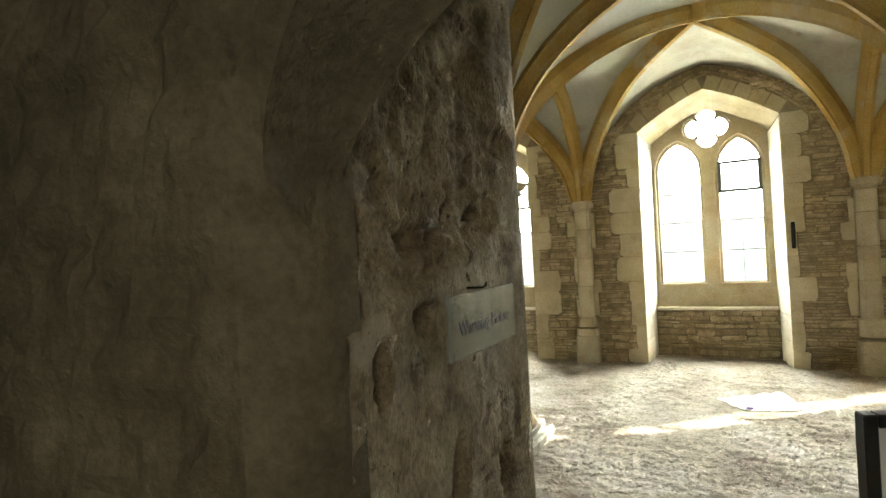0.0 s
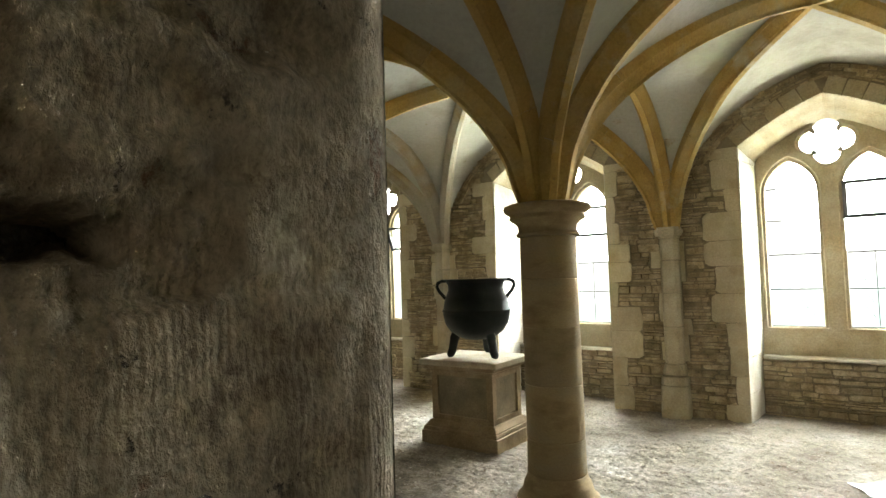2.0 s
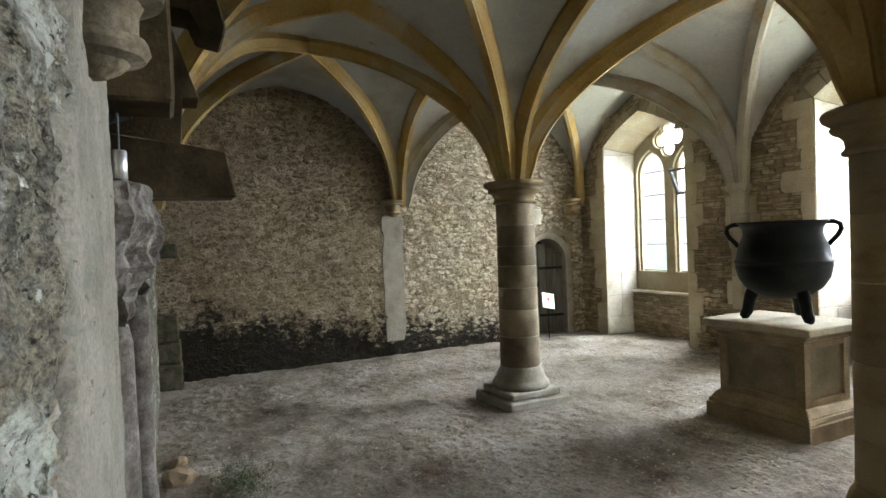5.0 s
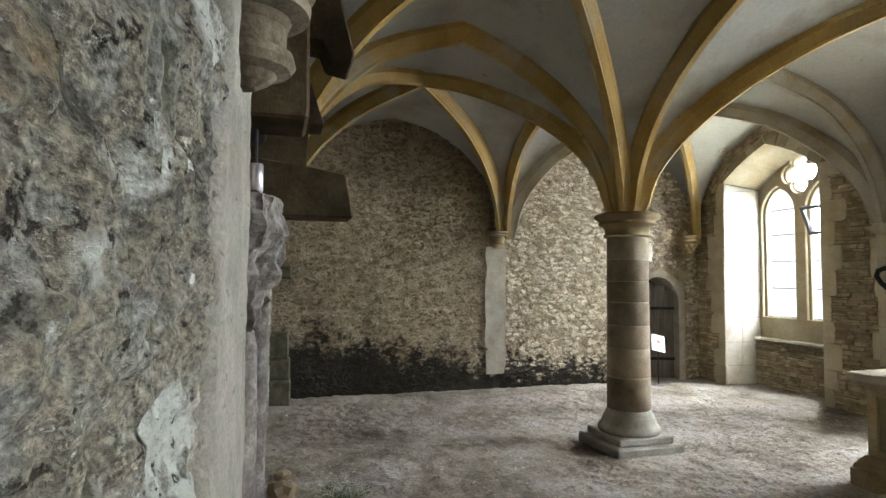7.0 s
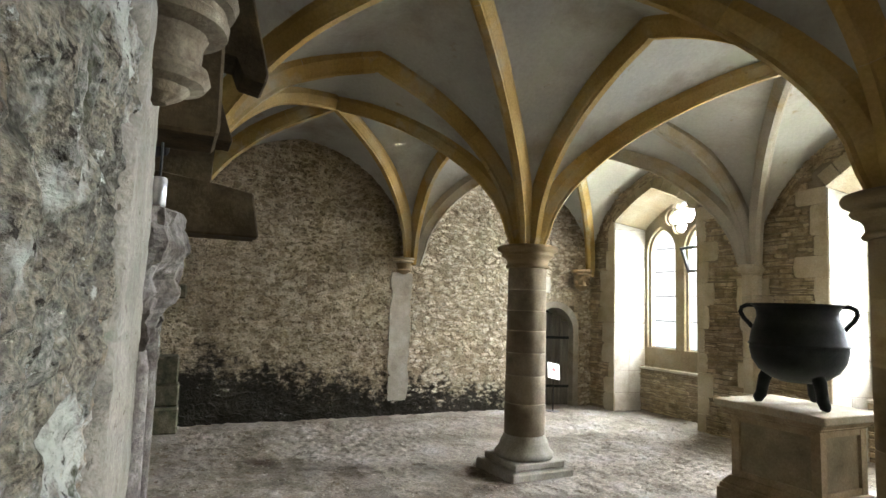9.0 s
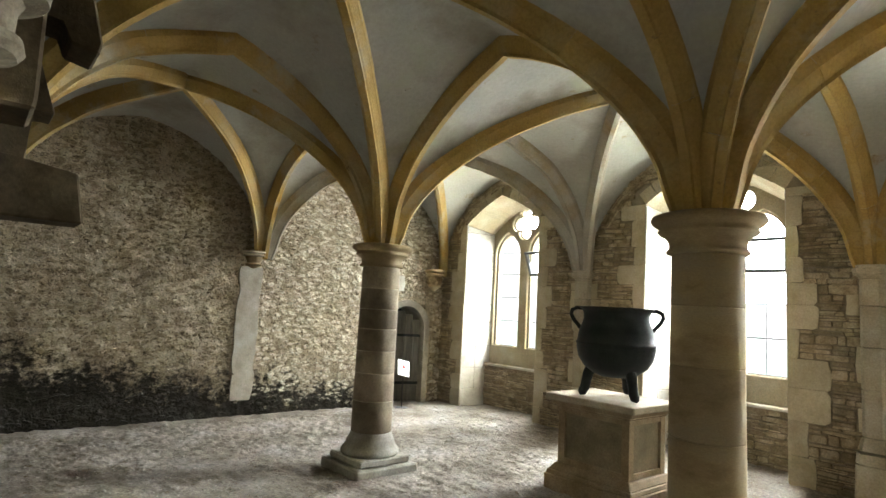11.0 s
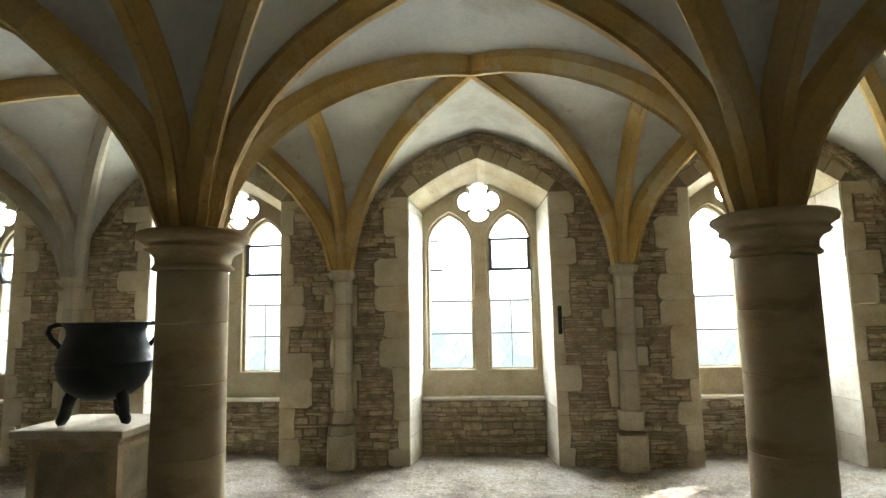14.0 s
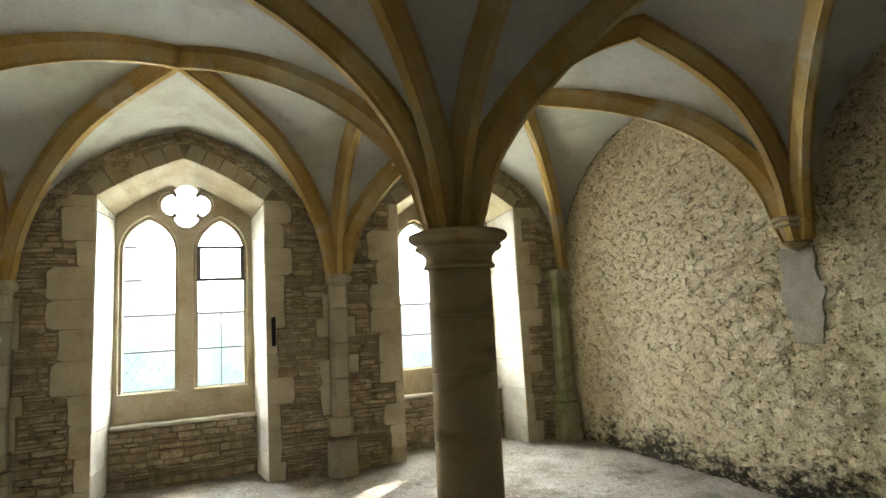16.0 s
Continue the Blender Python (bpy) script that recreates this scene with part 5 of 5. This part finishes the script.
lathe(bm, ((0.04, 0.178), (0.12, 0.185), (0.20, 0.215), (0.275, 0.27), (0.325, 0.35), (0.345, 0.44), (0.343, 0.465), (0.352, 0.47), (0.352, 0.485), (0.342, 0.49), (0.325, 0.585), (0.295, 0.66),
           (0.283, 0.70), (0.287, 0.74), (0.305, 0.775), (0.325, 0.79), (0.325, 0.80), (0.305, 0.80), (0.285, 0.775), (0.265, 0.72), (0.27, 0.66), (0.305, 0.57), (0.32, 0.45), (0.26, 0.29), (0.05, 0.22)), 64)
part("pot", bm, M_IRON, caul, smooth=True)


for k in range(3):
    a = radians(185 + k * 120)
    c, s = math.cos(a), math.sin(a)
    bm = bmesh.new()
    tube(bm, [(c * r, s * r, z) for r, z in ((0.20, 0.27), (0.235, 0.20), (0.25, 0.13), (0.262, 0.07), (0.285, 0.035), (0.31, 0.02))], (0.05, 0.048, 0.042, 0.043, 0.04, 0.02))
    for v in bm.verts:
        v.co.z = max(v.co.z, 0.0)
    part("leg", bm, M_IRON, caul, smooth=True)
for sgn in (-1, 1):
    bm = bmesh.new()
    tube(bm, [(sgn * x, 0, z) for x, z in ((0.30, 0.785), (0.35, 0.785), (0.39, 0.765), (0.40, 0.725), (0.375, 0.675), (0.33, 0.625), (0.315, 0.60))], [0.018] * 7)
    part("handle", bm, M_IRON, caul, smooth=True)

# ---- floor things ----
# Thin white four-cornered piece on the floor, with a purple disc at one corner.
sheet = tagged(new("white_floor_piece"), "thin white four-cornered piece lying on the earth floor", "sheet")
bm = bmesh.new()
gx, gy = 14, 12
quad = ((0.03, -1.60), (0.298, -1.957), (0.76, -1.80), (0.60, -1.20))
grid = []
for j in range(gy + 1):
    row = []
    for i in range(gx + 1):
        u, v = i / gx, j / gy
        x = (1 - u) * ((1 - v) * quad[0][0] + v * quad[3][0]) + u * ((1 - v) * quad[1][0] + v * quad[2][0])
        y = (1 - u) * ((1 - v) * quad[0][1] + v * quad[3][1]) + u * ((1 - v) * quad[1][1] + v * quad[2][1])
        x += 0.015 * noise.noise((v * 6, u, 3)) * (1 if i in (0, gx) else 0)
        row.append((x, y, floor_z(x, y) + 0.012 + 0.006 * noise.noise((u * 5, v * 5, 4))))
    grid.append(row)
top = [[bm.verts.new(p) for p in row] for row in grid]
bot = [[bm.verts.new((p[0], p[1], p[2] - 0.004)) for p in row] for row in grid]
for j in range(gy):
    for i in range(gx):
        bm.faces.new((top[j][i], top[j][i + 1], top[j + 1][i + 1], top[j + 1][i]))
        bm.faces.new((bot[j][i], bot[j + 1][i], bot[j + 1][i + 1], bot[j][i + 1]))
part("sheet", bm, M_PAPER, sheet, smooth=True)
puck = tagged(new("weight"), "small round purple disc on the white piece", "weight")
puck.location = (0.31, -1.90, floor_z(0.31, -1.90) + 0.014)
bm = bmesh.new()
lathe(bm, ((0.028, 0), (0.032, 0.004), (0.032, 0.016), (0.026, 0.02)), 24)
part("disc", bm, M_PURPLE, puck, smooth=True)
plaque = tagged(new("iron_plate"), "dark narrow iron plate fixed beside the window jamb", "plate")
plaque.location = (0.875, -0.02, 1.56)
bm = bmesh.new()
box(bm, -0.022, 0.022, -0.018, 0.01, -0.155, 0.155)
part("plate", bm, M_IRON, plaque, bevel=0.008)

# chips and crumbs of stone on the floor
rng = random.Random(5)
V, F = [], []
for _ in range(15000):
    x, y = rng.uniform(-7.6, 4.5), rng.uniform(-6.5, -0.05)
    if abs(x - PX) < 0.5 and abs(y - PY) < 0.42 or any(abs(x - cx) < 0.36 and abs(y - YC) < 0.36 for cx in (-4.775, -1.53, 1.59)) or (-0.05 < x < 0.85 and -2.05 < y < -1.1):
        continue
    s = rng.choice((0.003, 0.004, 0.006, 0.009)) * rng.uniform(0.7, 1.3)
    a = rng.uniform(0, math.pi)
    l, w, h = s * rng.uniform(1.0, 2.6), s, s * rng.uniform(0.4, 0.9)
    z = floor_z(x, y) - h * 0.3
    b = len(V)
    for px, py, pz in ((-l, -w, 0), (l, -w, 0), (l, w, 0), (-l, w, 0), (-l * 0.5, -w * 0.6, h), (l * 0.6, -w * 0.4, h), (l * 0.5, w * 0.6, h), (-l * 0.6, w * 0.5, h)):
        V.append((x + px * math.cos(a) - py * math.sin(a), y + px * math.sin(a) + py * math.cos(a), z + pz))
    F += [(b + 4, b + 5, b + 6, b + 7), (b, b + 1, b + 5, b + 4), (b + 1, b + 2, b + 6, b + 5), (b + 2, b + 3, b + 7, b + 6), (b + 3, b, b + 4, b + 7)]
me = bpy.data.meshes.new("stone_chips")
me.from_pydata(V, [], F)
me.materials.append(M_CHIP)
tagged(new("stone_chips", me), "pale stone chips and crumbs scattered on the earth floor", "gravel", kind="stuff")

rng = random.Random(8)
V, F = [], []
for _ in range(2200):
    a, q = rng.uniform(0, math.tau), rng.random() ** 0.6
    x, y = -4.18 + 0.48 * q * math.cos(a), -6.05 + 0.27 * q * math.sin(a)
    z, h, t = floor_z(x, y) - 0.004, rng.uniform(0.010, 0.022) * (1.2 - 0.8 * q), rng.uniform(0, math.tau)
    b, w = len(V), 0.004
    V += [(x - w * math.cos(t), y - w * math.sin(t), z), (x + w * math.cos(t), y + w * math.sin(t), z), (x + rng.uniform(-0.012, 0.012), y + rng.uniform(-0.012, 0.012), z + h)]
    F.append((b, b + 1, b + 2))
me = bpy.data.meshes.new("moss")
me.from_pydata(V, [], F)
me.materials.append(M_GRASS)
tagged(new("moss", me), "patch of green moss on the damp floor by the fireplace", "moss", kind="stuff")
for x, y, sz in ((-4.36, -6.42, 0.11), (-3.9, -6.47, 0.06), (-4.7, -6.42, 0.07), (-2.35, -6.44, 0.08), (-2.62, -6.40, 0.05)):
    bm = bmesh.new()
    bmesh.ops.create_icosphere(bm, subdivisions=2, radius=sz)
    for v in bm.verts:
        v.co *= 1 + 0.35 * noise.noise(v.co * 14 + Vector((x, y, 0)))
        v.co.z = max(v.co.z * 0.7, -sz * 0.25)
    st = part("stone", bm, M_PED)
    st.location = (x, y, floor_z(x, y) + sz * 0.2)
    tagged(st, "loose pale stone lying on the floor by the fireplace", "stone", "loose stones by the fireplace")

# ---- outdoors ----
bm = bmesh.new()
box(bm, -60, 60, 1.0, 90, -0.9, -0.4)
tagged(part("ground", bm, M_GRASS), "green lawn outside the windows", "lawn", kind="structure")
# The backdrop emits its own brightness in place of a daylit garden and sky.
M_FAR = bpy.data.materials.new("glowing_distance")
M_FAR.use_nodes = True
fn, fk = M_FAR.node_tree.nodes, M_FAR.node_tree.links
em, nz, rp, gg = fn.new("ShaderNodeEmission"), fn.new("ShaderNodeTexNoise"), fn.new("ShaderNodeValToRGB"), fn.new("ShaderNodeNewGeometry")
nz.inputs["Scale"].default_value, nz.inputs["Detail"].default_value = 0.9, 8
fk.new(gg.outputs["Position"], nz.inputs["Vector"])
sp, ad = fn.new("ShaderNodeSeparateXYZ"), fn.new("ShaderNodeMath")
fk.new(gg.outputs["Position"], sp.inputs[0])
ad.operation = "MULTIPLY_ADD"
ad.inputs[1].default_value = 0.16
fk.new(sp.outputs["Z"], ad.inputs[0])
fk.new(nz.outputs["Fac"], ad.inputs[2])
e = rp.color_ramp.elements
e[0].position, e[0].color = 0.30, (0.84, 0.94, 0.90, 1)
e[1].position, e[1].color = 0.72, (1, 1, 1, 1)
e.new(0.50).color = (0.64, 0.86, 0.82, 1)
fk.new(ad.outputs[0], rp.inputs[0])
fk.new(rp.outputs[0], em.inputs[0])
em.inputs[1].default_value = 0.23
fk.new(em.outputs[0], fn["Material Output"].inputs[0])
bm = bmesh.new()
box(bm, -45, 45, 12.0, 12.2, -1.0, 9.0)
tagged(part("backdrop", bm, M_FAR), "glowing backdrop for the pale garden and bright sky beyond the windows", "backdrop", kind="structure")


def tree(x, y, crown_z, crown_r, seed):
    rng = random.Random(seed)
    t = tagged(new("tree"), "unseen leafy tree added outside to keep the sun off a window", "tree", "garden trees")
    t.location = (x, y, -0.42)
    bm = bmesh.new()
    tube(bm, [(0, 0, 0), (0.05, 0.02, 2.0), (0.0, 0.06, 4.5), (0.08, 0, crown_z)], (0.26, 0.20, 0.16, 0.07), 10)
    for k in range(6):
        a, z = k * 1.05 + seed, crown_z - 2.2 + 0.4 * k
        tube(bm, [(0, 0, z), (math.cos(a) * 0.9, math.sin(a) * 0.9, z + 0.7), (math.cos(a) * 1.7, math.sin(a) * 1.7, z + 1.1)], (0.09, 0.06, 0.02), 6)
    part("trunk", bm, M_OAK, t, smooth=True)
    V, F = [], []
    for _ in range(2600):
        d = Vector((rng.gauss(0, 1), rng.gauss(0, 1), rng.gauss(0, 1))).normalized() * crown_r * rng.random() ** 0.4
        d *= 0.75 + 0.5 * noise.noise(d * 0.6 + Vector((seed, 0, 0)))
        u = Vector((rng.gauss(0, 1), rng.gauss(0, 1), rng.gauss(0, 1))).normalized()
        w = u.orthogonal().normalized()
        b, s = len(V), rng.uniform(0.14, 0.28)
        c = Vector((0, 0, crown_z + 0.4)) + Vector((d.x, d.y, d.z * 0.85))
        V += [c - u * s, c + w * s * 0.5, c + u * s, c - w * s * 0.5 + u.cross(w) * s * 0.3]
        F.append((b, b + 1, b + 2, b + 3))
    me = bpy.data.meshes.new("crown")
    me.from_pydata(V, [], F)
    me.materials.append(M_LEAF)
    new("crown", me).parent = t
    return t


# Added behind the backdrop, out of view, to block sun from three windows.
for i, (x, y, z) in enumerate(((8.4, 13.4, 11.8), (11.8, 13.6, 12.1), (14.8, 13.4, 11.6))):
    tree(x, y, z, 2.6, i + 1)

# ---- dressed stone and rubble of the window wall ----

UNIT = []
for k in range(8):
    bm = bmesh.new()
    back, front = stone_ring(random.Random(k))
    slab(bm, [(x, 0.6, z) for x, z in back], [(x, -0.5, z) for x, z in front])
    bmesh.ops.recalc_face_normals(bm, faces=bm.faces[:])
    me = bpy.data.meshes.new("stone")
    bm.to_mesh(me)
    bm.free()
    me.materials.append(M_RUBBLE)
    UNIT.append(me)

BAYS = list(zip(edges, edges[1:], WINDOWS))
rng = random.Random(11)


def quoin(x0, x1, z0, z1, near, proud=0.014):
    """A dressed block: straight at its near edge, roughly rounded at the far one."""
    bm = bmesh.new()
    far = x1 if abs(x0 - near) < abs(x1 - near) else x0
    s, c, h = (1 if far > near else -1), 0.15 * min(z1 - z0, abs(far - near)), z1 - z0
    j = lambda a: rng.uniform(-a, a)
    ring = [(near, z0 + 0.001), (near, z1 - 0.001), (far - s * c * rng.uniform(0.3, 1.4), z1 - 0.002 + j(0.003)), (far + j(0.012), z1 - c * rng.uniform(0.4, 1.2)),
            (far + j(0.014), z0 + h * 0.5), (far + j(0.012), z0 + c * rng.uniform(0.4, 1.2)), (far - s * c * rng.uniform(0.3, 1.4), z0 + 0.002 + j(0.003))]
    y = proud + j(0.003)
    slab(bm, [(x, 0.03, z) for x, z in ring], [(x, -y, z) for x, z in ring])
    part("quoin", bm, M_QUOIN, wall_north, bevel=0.003)


reach = {}                       # where the dressed stone ends, side by side and height by height
for wx in WINDOWS:
    for s in (-1, 1):
        z, rows = -0.05, []
        while z < 2.98:
            h = rng.uniform(0.22, 0.36)
            zt = min(z + h, 3.0)
            w = rng.choice((0.11, 0.15, 0.19, 0.28, 0.34, 0.38)) if z > 0.6 else rng.choice((0.13, 0.18, 0.24))
            a, b = wx + s * 0.806, wx + s * (0.806 + w)
            quoin(min(a, b), max(a, b), z, zt, a)
            rows.append((z, zt, b))
            z = zt
        reach[wx, s] = rows
    # arch of dressed stone over the recess
    o = opening(wx, n=5)[1:-1]
    for p, q in zip(o, o[1:]):
        d = Vector((q[0] - p[0], 0, q[1] - p[1])).normalized()
        up = Vector((-d.z, 0, d.x)) * 0.17
        bm = bmesh.new()
        g = d * 0.003
        ring = [(p[0] + g.x, p[1] + g.z), (q[0] - g.x, q[1] - g.z), (q[0] - g.x + up.x, q[1] - g.z + up.z), (p[0] + g.x + up.x, p[1] + g.z + up.z)]
        slab(bm, [(x, -0.016, z + 0.004) for x, z in ring], [(x, 0.03, z + 0.004) for x, z in ring])
        part("voussoir", bm, M_ASHLAR, wall_north, bevel=0.004)
    # thin flat stones packed along the curve of the vault
    V, F = [], []
    b = WINDOWS.index(wx)
    xa, xb = XL[b], XL[b + 1]
    for row in range(4):
        g = -0.86
        while g < 0.86:
            step = rng.uniform(0.05, 0.13)
            ends = []
            for f in (g + 0.004, min(g + step, 0.9) - 0.004):
                ends.append(Vector(((xa + xb) / 2 + f * (xb - xa) / 2, 0, SPRING + RISE * arch(f, 0.75))))
            g += step
            t = (ends[1] - ends[0]).normalized()
            n = Vector((-t.z, 0, t.x))
            if n.z > 0:
                n = -n
            o0, o1 = 0.012 + row * 0.034 + rng.uniform(-0.006, 0.006), 0.042 + row * 0.034 + rng.uniform(-0.006, 0.006)
            y = -0.012 - rng.uniform(0, 0.018)
            q = len(V)
            for yy, e in ((0.02, 0.0), (y, 0.004)):
                for p, o in ((ends[0] + t * e, o0 + e), (ends[1] - t * e, o0 + e), (ends[1] - t * e, o1 - e), (ends[0] + t * e, o1 - e)):
                    c = p + n * o
                    V.append((c.x, yy, c.z))
            F += [(q + 4, q + 5, q + 6, q + 7)] + [(q + k, q + (k + 1) % 4, q + 4 + (k + 1) % 4, q + 4 + k) for k in range(4)]
    me = bpy.data.meshes.new("relieving_arch")
    me.from_pydata(V, [], F)
    me.materials.append(M_RUBBLE)
    ob = new("relieving_arch", me)
    ob.parent = wall_north
    tagged(ob, "thin rubble relieving arch", kind="stuff")

BOND = {}
for px in (-4.79, -1.55, 1.57):
    for s in (-1, 1):
        z, rows = 0.62, []
        while z < 1.95:
            zt = min(z + rng.uniform(0.16, 0.34), 2.0)
            w = rng.choice((0.0, 0.05, 0.09, 0.13)) if zt - z > 0.08 else 0.0
            if w:
                a, b = px + s * 0.104, px + s * (0.104 + w)
                quoin(min(a, b), max(a, b), z, zt, a, 0.02)
            rows.append((z, zt, px + s * (0.11 + w)))
            z = zt
        BOND[px, s] = rows

SV, SF = [], []
count = 0


def lay(x0, x1, z0, z1, y, single):
    """One rubble stone: an object of its own, or part of the joined rest."""
    global count
    proud = rng.uniform(0.012, 0.032)
    if single and count < 300:
        ob = new("stone", UNIT[rng.randrange(8)])
        ob.parent = wall_north
        ob.matrix_basis = Matrix.LocRotScale(((x0 + x1) / 2, y - proud / 2 + 0.005, (z0 + z1) / 2), Euler((0, rng.uniform(-0.03, 0.03), 0)), (x1 - x0, proud + 0.01, z1 - z0))
        count += 1
        return
    b = len(SV)
    back, front = stone_ring(rng)
    cx, cz, w, h = (x0 + x1) / 2, (z0 + z1) / 2 + rng.uniform(-0.006, 0.006), x1 - x0, (z1 - z0) * rng.uniform(0.8, 1.12)
    tilt = rng.uniform(-0.06, 0.06)
    SV.extend((cx + w * x, y + 0.01, cz + h * z + tilt * w * x) for x, z in back)
    SV.extend((cx + w * x, y - proud * rng.uniform(0.8, 1.2), cz + h * z + tilt * w * x) for x, z in front)
    SF.append(tuple(b + 8 + i for i in range(8)))
    SF.extend((b + i, b + (i + 1) % 8, b + 8 + (i + 1) % 8, b + 8 + i) for i in range(8))


def courses(left, right, z0, z1, y, single, keep=lambda x, z: True):
    z = z0
    while z < z1:
        h = rng.choice((0.024, 0.03, 0.037, 0.045, 0.062))
        if rng.random() < 0.05:
            h = 0.10
        x = left(z + h / 2) + 0.004
        xe = right(z + h / 2) - 0.004
        while x < xe - 0.03:
            w = min(rng.uniform(0.07, 0.30) * (1.0 if h < 0.1 else 0.9), xe - x)
            if keep(x + w / 2, z + h / 2):
                lay(x + 0.003, x + w - 0.003, z + 0.003, z + h - 0.003, y, single)
            x += w
        z += h


def quoin_edge(wx, s):
    rows = reach[wx, s]

    def f(z):
        for a, b, x in rows:
            if a <= z < b:
                return x
        return wx + s * (1.0 if z < 3.05 else 0.95 if z < 3.25 else 0.5)
    return f



def bond_edge(px, s):
    def f(z):
        for a, b, x in BOND[px, s]:
            if a <= z < b:
                return x
        return px + s * 0.11
    return f


order = [(quoin_edge(WINDOWS[1], 1), bond_edge(-1.55, -1), True), (bond_edge(-1.55, 1), quoin_edge(WINDOWS[2], -1), True),
         (quoin_edge(WINDOWS[2], 1), bond_edge(1.57, -1), True), (bond_edge(1.57, 1), quoin_edge(WINDOWS[3], -1), True),
         (quoin_edge(WINDOWS[0], 1), bond_edge(-4.79, -1), False), (bond_edge(-4.79, 1), quoin_edge(WINDOWS[1], -1), False),
         (lambda z: XL[0], quoin_edge(WINDOWS[0], -1), False), (quoin_edge(WINDOWS[3], 1), lambda z: XL[4] - 0.1, False)]
for l, r, single in order:
    if single:
        courses(l, r, 1.0, 1.7, 0.0, True)
        courses(l, r, -0.02, 1.0, 0.0, False)
        courses(l, r, 1.7, 3.75, 0.0, False)
    else:
        courses(l, r, -0.02, 3.75, 0.0, False)
for wx in WINDOWS:
    courses(lambda z: wx - 0.735, lambda z: wx + 0.735, -0.02, 0.625, 0.485, False)
me = bpy.data.meshes.new("rubble_stones")
me.from_pydata(SV, [], SF)
me.materials.append(M_RUBBLE)
ob = new("rubble_stones", me)
ob.parent = wall_north
tagged(ob, "thin flat limestone rubble courses", kind="stuff")
